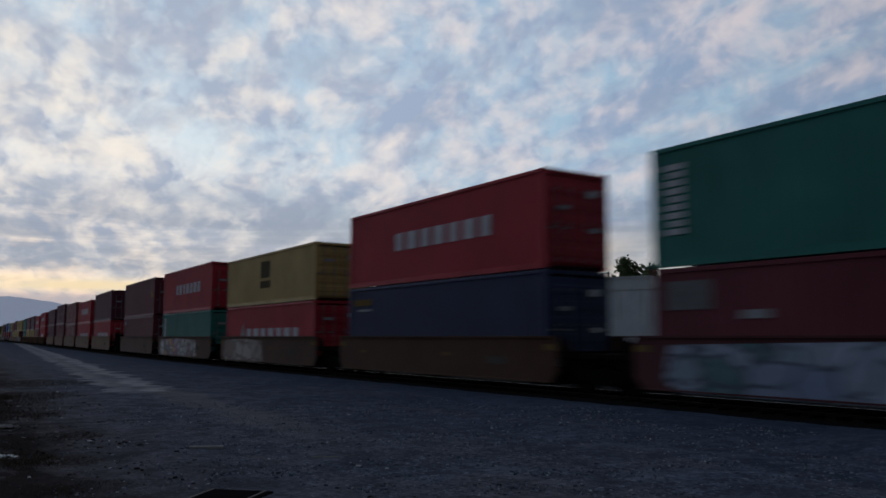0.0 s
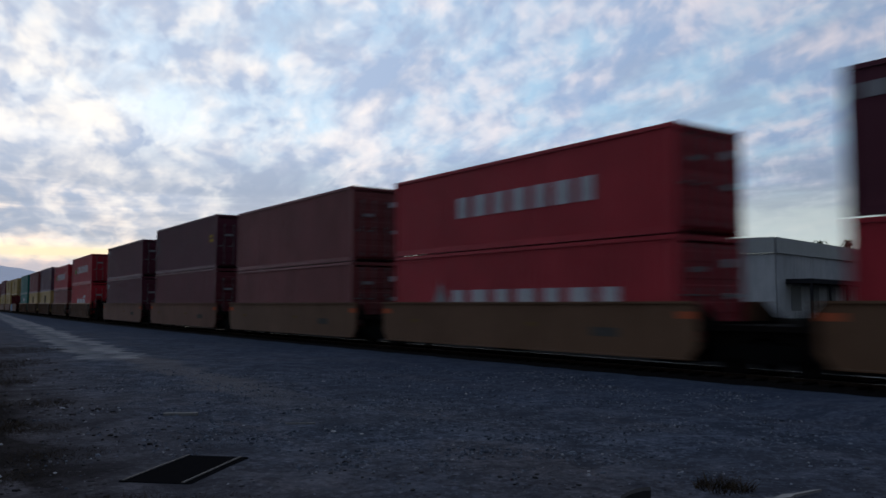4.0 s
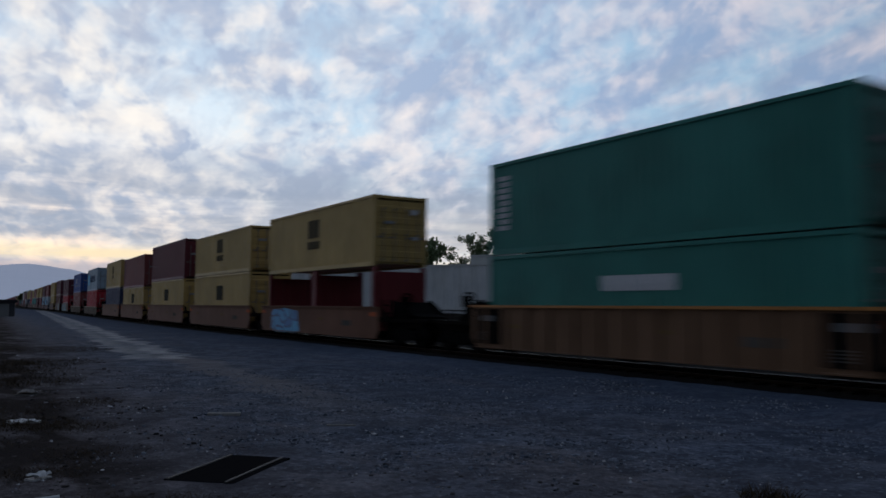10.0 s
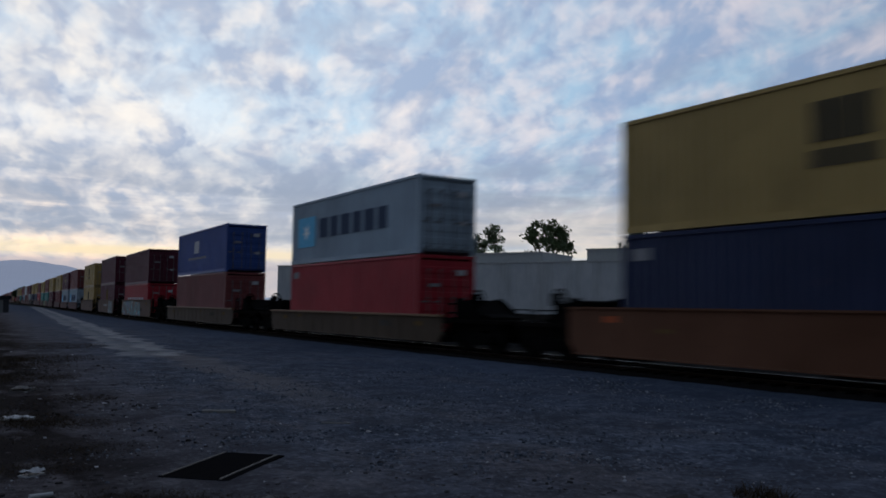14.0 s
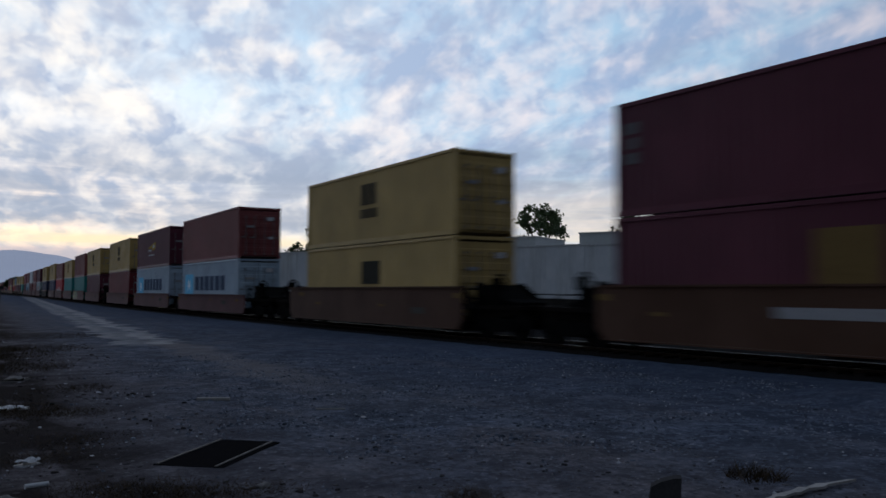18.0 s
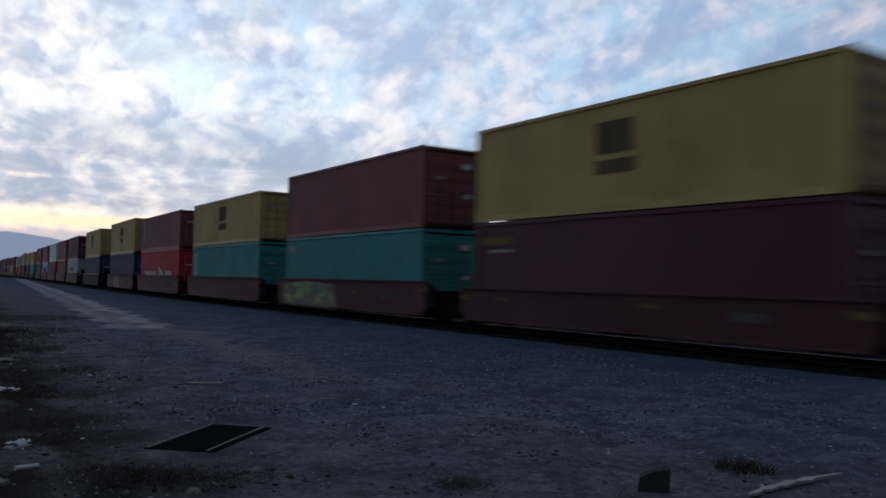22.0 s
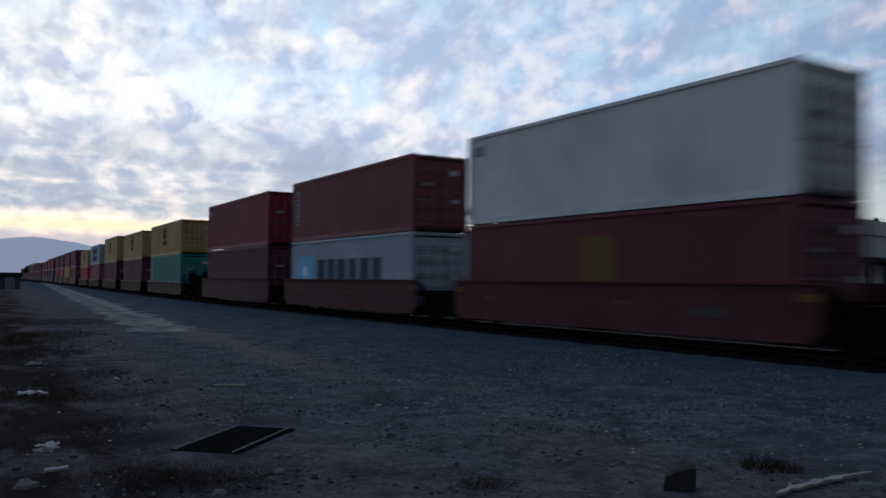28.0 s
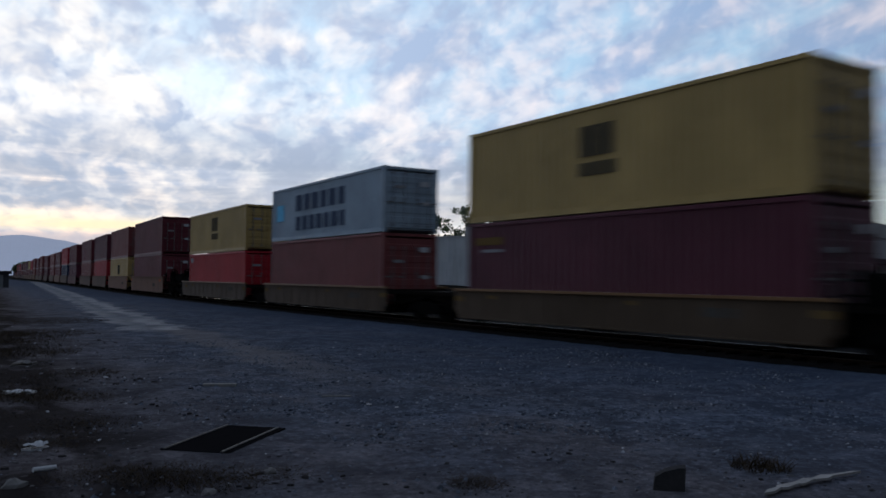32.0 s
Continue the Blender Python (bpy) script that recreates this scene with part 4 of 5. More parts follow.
def well_car(col, low, top, ahead, behind, tag="", far=False, floor_z=0.42):
    """One unit; ahead and behind: metres to the next stack's box, before and after this one."""
    car = new("well_car")
    mat = CARPAINT[col]
    text = "%s %s-sided container well car" % (CAR_WORD[col], "ribbed" if low else "smooth")
    tagged(car, text + (" sprayed with %s graffiti" % tag.replace("_", " and ").replace("patch", "pale").replace("scrawl", "faint white") if tag else ""), "railway car", "well cars of the train")
    stretch = [round(min(max(g / 2 - 3.8, 0.0), 2.0), 1) for g in (ahead, behind)]
    for s in (-1, 1):
        e0, e1 = stretch if s < 0 else stretch[::-1]
        side = part("side_sill", lambda: sill(low, top, e0, e1), mat, car, pose(s * 1.33, 0, 0, 0, 0, 0 if s < 0 else 180), key=("s", low, top, e0, e1))
        if low and s < 0:
            for i in range(13):
                part("rib", lambda: Build().box(-0.105 if col == "ochre" else -0.05, -0.07, 0.30, -0.028, 0.07, top), mat, side, (0, -WELL + 0.35 + i * (2 * WELL - 0.7) / 12, 0), key=("rb", top, col == "ochre"))
        if low:
            part("top_flange", lambda: Build().box(-0.11 * s if s > 0 else -0.11, -WELL - 0.25 - stretch[0], top - 0.002, 0.06, WELL + 0.25 + stretch[1], top + 0.07), FLANGE_BRIGHT if col in ("black", "ochre") else FLANGE, car, (s * 1.33, 0, 0), key=("f", top, s, *stretch), label="yellow top flange")
    if low and col == "ochre":
        for end in (-1, 1):
            panel = part("service_panel", lambda: Build().box(-0.075, -0.62, 0.40, -0.024, 0.62, top - 0.06, 0.01), ENDS, car, (-1.33, end * (WELL - 0.45), 0), key=("sp", top), label="dark service panel")
            part("placard", lambda: Build().box(-0.082, -0.30, top - 0.42, -0.074, 0.34, top - 0.25), INK["grey"], panel, key=("pl", top), label="white placard")
            for k in range(4):
                part("louvre", lambda: Build().box(-0.082, 0.02, 0, -0.074, 0.42, 0.03), INK["dim"], panel, (0, 0, 0.52 + 0.07 * k), key="lv")
    for y in (-WELL + 0.6, 0, WELL - 0.6):
        part("floor_beam", lambda: Build().box(-1.3, -0.5, 0.20, 1.3, 0.5, floor_z - 0.002), STEEL, car, (0, y, 0), key=("w", floor_z))
    joined_front, joined_back = ahead < 6.0, behind < 6.0
    for end, gap, joined, ext in ((-1, ahead, joined_front, stretch[0]), (1, behind, joined_back, stretch[1])):
        reach = HY + (gap / 2 if joined else min(gap / 2 - 0.35, 3.75 + ext))
        turn = pose(0, 0, 0, 0, 0, 0 if end > 0 else 180)
        part("end_platform", lambda: end_frame(low, top, reach, ext), ENDS, car, turn, key=("e", top, round(reach, 2), ext))
        if not joined:
            truck(car, end * (HY + 2.0 + ext))
            part("coupler", lambda: Build().box(-0.12, 0, 0.62, 0.12, 0.85, 0.86).box(-0.2, 0.6, 0.58, 0.2, 0.85, 0.92), BLACK, car, pose(0, end * (reach - 0.1), 0, 0, 0, 0 if end > 0 else 180), key="k")
            if not far:
                part("brake_wheel", brake_stand, BLACK, car, (-0.78, end * (HY + 1.72 + ext), 1.05), key="b", label="black brake wheel on a stand")
                for s in (-1, 1):
                    part("hand_rail", lambda: hand_rail(s), BLACK, car, (0, end * (HY + 1.4 + ext) - (0 if end > 0 else 0.9), 1.05), key=("h", s))
                part("end_ramp", end_ramp, BLACK, car, pose(0, end * (HY + 0.72 + ext), 1.055, 0, 0, 0 if end > 0 else 180), key="q", label="black sloping bulkhead")
                part("end_ladder", lambda: Build().box(-0.03, -0.30, -0.35, 0.03, -0.25, 0.75).box(-0.03, 0.25, -0.35, 0.03, 0.30, 0.75).box(-0.02, -0.25, -0.1, 0.02, 0.25, -0.05).box(-0.02, -0.25, 0.2, 0.02, 0.25, 0.25).box(-0.02, -0.25, 0.5, 0.02, 0.25, 0.55),
                     BLACK, car, (-1.22, end * (HY + 0.95 + ext), 1.05), key="l")
                part("air_tank", lambda: Build().rod((0, 0), 0.17, -0.55, 0.55, 1, 12), BLACK, car, (0.45, end * (HY + 1.1 + ext), 1.24), key="a")
        elif end > 0:
            truck(car, HY + gap / 2)
    if not far:
        part("marking", lambda: Build().box(-0.006, -0.45, 0, 0.0, 0.45, 0.22), INK["dim"], car, (-1.472 + 0.11, -3.9, 0.72), key="cm", label="pale stencilled panel")
        part("marking", lambda: Build().box(-0.006, -0.2, 0, 0.0, 0.2, 0.10), INK["dull_gold"], car, (-1.472 + 0.11, 4.6, 0.92), key="cr", label="gold reflector")
        part("marking", lambda: Build().box(-0.006, -0.2, 0, 0.0, 0.2, 0.10), INK["dull_gold"], car, (-1.472 + 0.11, -1.2, 0.92), key="cr2", label="gold reflector")
        for end in (-1, 1):
            part("end_plate", lambda: Build().box(-0.006, -0.22, 0, 0.0, 0.22, 0.16), INK["orange" if col in ("orange", "ochre") else "dull_gold"], car, (-1.361, end * (WELL - 0.02), top - 0.34), key="ep", label="small warning plate")
    if tag == "patch":
        part("marking", lambda: Build().box(-1.372, along(0.62), 0.96, -1.36, along(0.38), 1.19), INK["pale"], car, label="pale painted strip")
    if tag:
        f1, f0 = {"blue": (0.39, 0.07), "scrawl": (0.50, 0.26), "grey": (0.51, 0.0), "patch": (0.965, 0.70), "white_blue": (0.95, 0.03), "cyan": (0.80, -0.02), "lime": (0.47, 0.01), "white_pink": (0.80, 0.0)}[tag]
        y0, y1 = along(f1), along(f0)
        z1 = top - 0.06
        part("graffiti", lambda: Build().prism([(y0, 0.34), (y0 + 0.5, 0.24), (y1 - 0.4, 0.24), (y1, 0.5), (y1 - 0.2, z1 - 0.1), ((y0 + y1) / 2, z1), (y0 + 0.3, z1 - 0.12)], -1.374, -1.361, 0),
             SPRAY[tag], car, label="%s graffiti" % tag.replace("_", " and ").replace("patch", "pale").replace("scrawl", "faint white"))
    return car


# ---- the train ----------------------------------------------------------------
# metres of the rear of each stack; high or standard boxes, upper and lower; upper box; lower box; car, height of its sides, graffiti
CONSIST = """
13.83 HS green column | maroon two_tags | red 1.50 white_blue
29.95 HH red wordmark | navy gold_tag | brown 1.50 -
45.62 SS yellow square | red wordmark_low | brown 1.50 grey
61.03 HS red wordmark | green column | brown 1.50 white_pink
76.47 HS maroon codes_gold | maroon corner_tag | brown 1.50 -
96.57 HS wine corner_tag | red wordmark_low | ochre 1.53 -
112.68 SS red wordmark | red wordmark_low | ochre 1.53 -
127.98 HS brown - | brown - | ochre 1.53 -
143.44 HH wine codes_gold | maroon - | orange 1.53 -
159.47 SH wine corner_tag | wine corner_tag | orange 1.53 -
179.30 SH red wordmark_tri | bright_red stripe | ochre 1.53 low
195.02 SS red wordmark_tri | brown column | ochre 1.53 low
210.42 HS purple codes_gold | yellow dark_square | ochre 1.53 low
226.21 HS brown column | yellow dark_square | ochre 1.53 low
241.73 HS green column | green crest | ochre 1.53 low
261.97 HS yellow square | rack - | orange 1.48 blue
277.36 SH yellow square | yellow dark_square | orange 1.48 -
292.85 HH maroon - | yellow dark_square | orange 1.48 -
308.84 HS brown codes | yellow dark_square | orange 1.48 -
323.96 HH yellow square | navy corner_tag | orange 1.48 -
346.26 HH grey_blue star | red corner_tag | yellow 1.14 low
369.26 HH blue crest_square | brown - | yellow 1.14 low
392.51 HS wine - | red wordmark_base | brown 1.62 cyan
412.12 HH wine codes | wine gold_panel | brown 1.62 patch
431.60 HH yellow square | yellow dark_square | brown 1.62 -
453.67 HH brown - | grey_blue star | red 1.24 -
469.92 HH wine swoosh | grey_blue star | red 1.24 -
486.07 HH yellow square | dark_red - | red 1.24 -
506.15 HH yellow square | wine gold_tag | red 1.24 -
521.56 HH brown codes | teal corner_tag | red 1.41 lime
537.52 SH yellow square | teal column | red 1.41 -
553.26 SH brown column | bright_red wing | red 1.41 -
568.69 HH yellow square | navy gold_tag | red 1.41 scrawl
588.64 HH yellow square | navy gold_tag | black 1.39 low
608.89 HH wine corner_tag | grey orange_bar | red 1.46 -
624.31 HH brown - | brown - | red 1.46 -
640.11 HH white corner_tag | maroon gold_panel | red 1.46 -
656.06 HH brown column | grey_blue star | red 1.46 -
671.90 HH crimson corner_tag | wine codes | red 1.46 -
692.25 SH yellow square | teal column | yellow 1.15 low
709.45 SH yellow square | wine gold_panel | yellow 1.15 low
727.74 HH yellow square | wine gold_tag | yellow 1.15 low
745.79 SH grey_blue star_two | brown - | yellow 1.15 low
762.29 SS yellow square | bright_red corner_tag | yellow 1.15 low
783.67 HH maroon - | maroon - | orange 1.45 -
799.60 HH brown codes | yellow dark_square | orange 1.45 -
815.40 HH wine - | red - | brown 1.45 -
831.20 HH maroon - | brown - | brown 1.45 -
851.30 HH maroon - | wine - | red 1.45 -
"""
TRAIN = []
FLOOR_Z = 0.42
stacks = []
for line in CONSIST.strip().splitlines():
    head, low_box, car = [q.split() for q in line.split("|")]
    stacks.append((float(head[0]), head[1], head[2], head[3].strip("-"), low_box[0], low_box[1].strip("-"), car[0], float(car[1]), car[2].strip("-")))
rng = random.Random(7)
rear = stacks[-1][0]
while rear < 1180:
    rear += rng.choice((15.8, 15.8, 15.8, 20.1))
    stacks.append((rear, rng.choice(("HH", "HS", "SH")), rng.choice(("maroon", "brown", "yellow", "red", "wine", "maroon", "brown")), "", rng.choice(("brown", "wine", "maroon", "brown", "maroon", "navy")), "", rng.choice(("brown", "red", "orange")), 1.45, ""))
for i, (s, hs, c1, k1, c2, k2, cc, top, tag) in enumerate(stacks):
    far = s > 800
    ahead = s - stacks[i - 1][0] - LEN if i else 4.0
    behind = stacks[i + 1][0] - s - LEN if i + 1 < len(stacks) else 8.0
    mid = s - HY
    floor_z = FLOOR_Z + (0.13 if s < 315 else 0.06 if s < 440 else 0.0)      # the leading cars ride higher
    low = tag == "low"
    TRAIN.append((well_car(cc, low, top, ahead, behind, "" if low else tag, far, floor_z), mid, 0.0))
    h1, h2 = [HIGH if q == "H" else STD for q in hs]
    if c2 == "rack":
        TRAIN.append((flat_rack(), mid + 3.05, floor_z))
        TRAIN.append((flat_rack(), mid - 3.05, floor_z))
    else:
        TRAIN.append((shipping_container(c2, k2, False, h2, far), mid, floor_z))
    TRAIN.append((shipping_container(c1, k1, True, h1, far), mid, floor_z + h2 + 0.030))


# ---- ground and railway -----------------------------------------------------
def ground_sheet():
    bm = bmesh.new()
    xs = [-2500, -900, -300, -100, -40] + [-20 + 1.0 * i for i in range(35)] + [15 + 0.0, 20, 40, 80, 160, 400, 1000, 2500]
    xs = sorted(set(xs))
    ys = [-1500, -400, -120, -40, -12] + [-8 + 1.0 * i for i in range(48)] + [44, 50, 60, 80, 110, 160, 260, 500, 1000, 2000, 3600]
    grid = []
    for y in ys:
        row = []
        for x in xs:
            z = GROUND
            if -20 < x < 13 and -8 < y < 40:
                z += 0.05 * (noise.noise((x * 0.35, y * 0.35, 0.0))) + 0.02 * noise.noise((x * 1.3, y * 1.3, 4.0))
            row.append(bm.verts.new((x, y, z)))
        grid.append(row)
    for a, b in zip(grid, grid[1:]):
        for i in range(len(xs) - 1):
            bm.faces.new((a[i], a[i + 1], b[i + 1], b[i]))
    me = bpy.data.meshes.new("ground")
    bm.to_mesh(me)
    bm.free()
    for p in me.polygons:
        p.use_smooth = True
    me.materials.append(ground_mat())
    return tagged(new("ground", me), "dark gravel lot with bare earth and a worn pale wheel track", "ground", kind="structure")


ground = ground_sheet()


def rail_line(name, off):
    bm = bmesh.new()
    prof = [(-0.07, -0.15), (0.07, -0.15), (0.07, -0.135), (0.012, -0.115), (0.012, -0.04), (0.036, -0.03), (0.036, 0.0), (-0.036, 0.0), (-0.036, -0.03), (-0.012, -0.04), (-0.012, -0.115), (-0.07, -0.135)]
    rings = []
    y = -120.0
    while y < 1250:
        c = CENTRE + bend(y)
        rings.append([bm.verts.new((c + off + px, y, pz + 0.004)) for px, pz in prof])
        y += 4.0 if y < 130 else 40.0
    for a, b in zip(rings, rings[1:]):
        for i in range(len(prof)):
            j = (i + 1) % len(prof)
            bm.faces.new((a[i], a[j], b[j], b[i]))
    bmesh.ops.recalc_face_normals(bm, faces=bm.faces)
    me = bpy.data.meshes.new(name)
    bm.to_mesh(me)
    bm.free()
    me.materials.append(RAIL)
    me.materials.append(HEAD)
    for p in me.polygons:
        if p.normal.z > 0.9 and p.center.z > -0.01:
            p.material_index = 1
    return tagged(new(name, me), "worn steel rail on wooden ties", "rail", kind="structure")


for off in (-0.7525, 0.7525):
    rail_line("rail", off)

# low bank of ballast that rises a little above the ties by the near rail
# the shade under the cars is put into the stone's near-black colour
BALLAST = plain("shaded_ballast_stone", (0.009, 0.0085, 0.0085), 0.9, vary=0.6, scale=9, bump=0.8)


def ballast():
    bm = bmesh.new()
    prof = [(-1.95, -0.135), (-1.6, -0.09), (-1.35, -0.08), (1.35, -0.08), (2.0, -0.07), (3.4, -0.135)]
    rings, y = [], -60.0
    while y < 260:
        c = CENTRE + bend(y)
        edge = 0.22 * noise.noise((y * 0.5, 1.0, 0)) + 0.16 * noise.noise((y * 1.9, 6.0, 0))
        rings.append([bm.verts.new((c + px + (edge if px < -1.6 else 0), y, pz + (0.03 * noise.noise((px * 3, y * 0.9, 0)) if abs(px) > 1.6 else 0))) for px, pz in prof])
        y += 0.35 if y < 60 else 10
    for a, b in zip(rings, rings[1:]):
        for i in range(len(prof) - 1):
            bm.faces.new((a[i], a[i + 1], b[i + 1], b[i]))
    me = bpy.data.meshes.new("ballast")
    bm.to_mesh(me)
    bm.free()
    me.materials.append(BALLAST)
    return tagged(new("ballast", me), "bed of crushed stone under the rails, coloured near black for shade", "ballast", kind="structure")


bed = ballast()


def gravel_hump():
    """A low hump of gravel that covers the edge of the ballast where a crossing begins."""
    b = Build()
    nx, ny = 14, 26
    pts = []
    for j in range(ny + 1):
        y = 8.9 - j * 0.55
        rise = min(1.0, j / 5.0)
        row = []
        for i in range(nx + 1):
            x = 10.6 + i * 0.31
            h = 0.25 * rise * math.sin(math.pi * min(1.0, i / nx * 1.04)) ** 0.8 if 0 < i < nx else -0.04
            row.append((x, y, GROUND - 0.03 + h + (0.025 * noise.noise((x * 2.1, y * 2.1, 3.0)) if h > 0 else 0)))
        pts.append(row)
    for r, q in zip(pts, pts[1:]):
        for i in range(nx):
            b.quad(r[i], r[i + 1], q[i + 1], q[i])
    me = b.mesh("gravel_hump", ground.data.materials[0])
    return tagged(new("gravel_hump", me), "low hump of grey gravel beside the rails", "gravel", kind="structure")


gravel_hump()


def bank():
    """A low bank of near-black earth behind the line, closing the view under the cars."""
    bm = bmesh.new()
    rings, y = [], -60.0
    while y < 330:
        cx = CENTRE + bend(y) + 9.0
        top = 1.12 + 0.22 * noise.noise((y * 0.11, 3.0, 0)) + 0.10 * noise.noise((y * 0.6, 9.0, 0))
        rings.append([bm.verts.new((cx + px, y, pz)) for px, pz in ((-2.4, GROUND - 0.05), (-1.2, top * 0.6), (-0.2, top), (1.2, top * 0.95), (3.5, GROUND - 0.05))])
        y += 1.2 if y < 120 else 8
    for a, b in zip(rings, rings[1:]):
        for i in range(4):
            bm.faces.new((a[i], a[i + 1], b[i + 1], b[i]))
    me = bpy.data.meshes.new("bank")
    bm.to_mesh(me)
    bm.free()
    me.materials.append(plain("near_black_earth", (0.010, 0.0095, 0.0085), 0.95, vary=0.5, scale=2.5, bump=0.6))
    return tagged(new("bank", me), "low dark bank of earth behind the railway", "bank", kind="structure")


bank()


# ---- buildings, trees and hills behind the line -------------------------------


def stained_panel():
    """Off-white tilt-up panels with long dirt runs from the parapet."""
    m, nt, b = material("stained_white_panel", 0.8)
    co = nt.nodes.new("ShaderNodeTexCoord").outputs["Object"]
    info = nt.nodes.new("ShaderNodeObjectInfo")
    off = nt.nodes.new("ShaderNodeVectorMath")
    off.operation = "MULTIPLY_ADD"
    nt.links.new(info.outputs["Random"], off.inputs[0])
    off.inputs[1].default_value = (17, 29, 0)
    nt.links.new(co, off.inputs[2])
    runs = noise_tex(nt, mapping(nt, off.outputs[0], scale=(0.55, 0.55, 0.08)), 1.0, 4, 0.6)
    blot = noise_tex(nt, off.outputs[0], 0.35, 4, 0.6)
    c = mix(nt, ramp(nt, blot, [(0.35, 0.0), (0.65, 1.0)]), (0.41, 0.43, 0.46), (0.49, 0.505, 0.525))
    c = mix(nt, ramp(nt, runs, [(0.48, 0.0), (0.70, 0.5)]), c, (0.27, 0.27, 0.27))
    nt.links.new(c, b.inputs["Base Color"])
    return m


STUCCO = stained_panel()
ROOF = plain("pale_roof_sheet", (0.38, 0.39, 0.40), 0.6)
FASCIA = plain("pale_metal_fascia", (0.36, 0.375, 0.38), 0.6, vary=0.1, scale=0.5)
DOCK = plain("grey_dock_door", (0.16, 0.17, 0.18), 0.6)
SHED = plain("grimy_shed_wall", (0.06, 0.062, 0.07), 0.85)
DARK = plain("dark_gap", (0.03, 0.03, 0.035), 0.8)


def warehouse():
    ob = new("warehouse")
    ob.matrix_world = pose(87.0, 57.0, GROUND, 0, 0, 27.5)    # its near corner; the long wall runs along +y
    tagged(ob, "long white panelled warehouse with a low parapet behind the railway", "building")
    n, w, top = 15, 5.5, 8.0
    for i in range(n):
        part("panel", lambda: Build().box(0, 0.012, 0, 0.3, w - 0.012, top - 0.25), STUCCO, ob, (0, i * w, 0), key="p")
    a = radians(-16)
    wing = lambda k, y=0.0, z=0.0: pose(k * math.cos(a) - y * math.sin(a), k * math.sin(a) + y * math.cos(a), z, 0, 0, -16)
    for i in range(10):
        part("panel", lambda: Build().box(0.06, 0, 0, w, 0.3, top - 0.25), STUCCO, ob, wing(0.35 + i * w), key="q")
    part("wing_fascia", lambda: Build().box(0.0, -0.25, top - 0.22, 10 * w, 0.3, top + 1.65), FASCIA, ob, wing(0.1), label="pale metal fascia")
    part("fascia", lambda: Build().box(-0.25, 0.02, top - 0.22, 0.3, 11.5, top + 1.65), FASCIA, ob, label="pale metal fascia")
    part("canopy", lambda: Build().box(0, -3.2, 4.2, 9 * w, -0.02, 4.75), DARK, ob, wing(3.0), label="dark canopy over the dock doors")
    for i in range(8):
        part("canopy_post", lambda: Build().box(-0.12, -3.1, 0, 0.12, -2.86, 4.2), DARK, ob, wing(3.2 + i * 6.2), key="cp")
        part("dock_door", lambda: Build().box(0, -0.02, 0.9, 3.2, 0.0, 3.9), DOCK, ob, wing(4.6 + i * 6.2, -0.01), key="dd")
    part("parapet", lambda: Build().box(-0.08, 11.5, top - 0.25, 0.4, n * w, top), ROOF, ob)
    part("roof", lambda: Build().box(0.4, 0.6, top - 0.7, 30, n * w, top - 0.5), ROOF, ob)
    part("back_wall", lambda: Build().box(29.7, 0.4, 0, 30, n * w, top - 0.7).box(0.4, n * w - 0.3, 0, 29.7, n * w, top - 0.7), STUCCO, ob)
    for y0, y1, h in ((18.3, 28.5, 1.6), (35.0, 47.0, 1.35)):
        part("roof_house", lambda: Build().box(0.8, y0, top - 0.5, 12.0, y1, top + h - 0.2).box(0.7, y0 - 0.1, top + h - 0.2, 12.1, y1 + 0.1, top + h), FASCIA, ob, label="pale metal penthouse on the roof")
    return ob


warehouse()

BARK = plain("grey_brown_bark", (0.085, 0.065, 0.05), 0.9, bump=0.5)
LEAF = plain("dark_green_leaves", (0.070, 0.100, 0.038), 0.6, vary=0.5, scale=1.5)
FROND = plain("palm_fronds", (0.05, 0.08, 0.03), 0.6, vary=0.4)


def limb(b, p, q, r0, r1, n=7):
    p, q = Vector(p), Vector(q)
    d = (q - p).normalized()
    a = d.orthogonal().normalized()
    c = d.cross(a)
    k = len(b.v)
    for o, r in ((p, r0), (q, r1)):
        b.v += [tuple(o + a * (r * math.cos(2 * math.pi * i / n)) + c * (r * math.sin(2 * math.pi * i / n))) for i in range(n)]
    for i in range(n):
        j = (i + 1) % n
        b.f.append((k + i, k + j, k + n + j, k + n + i))


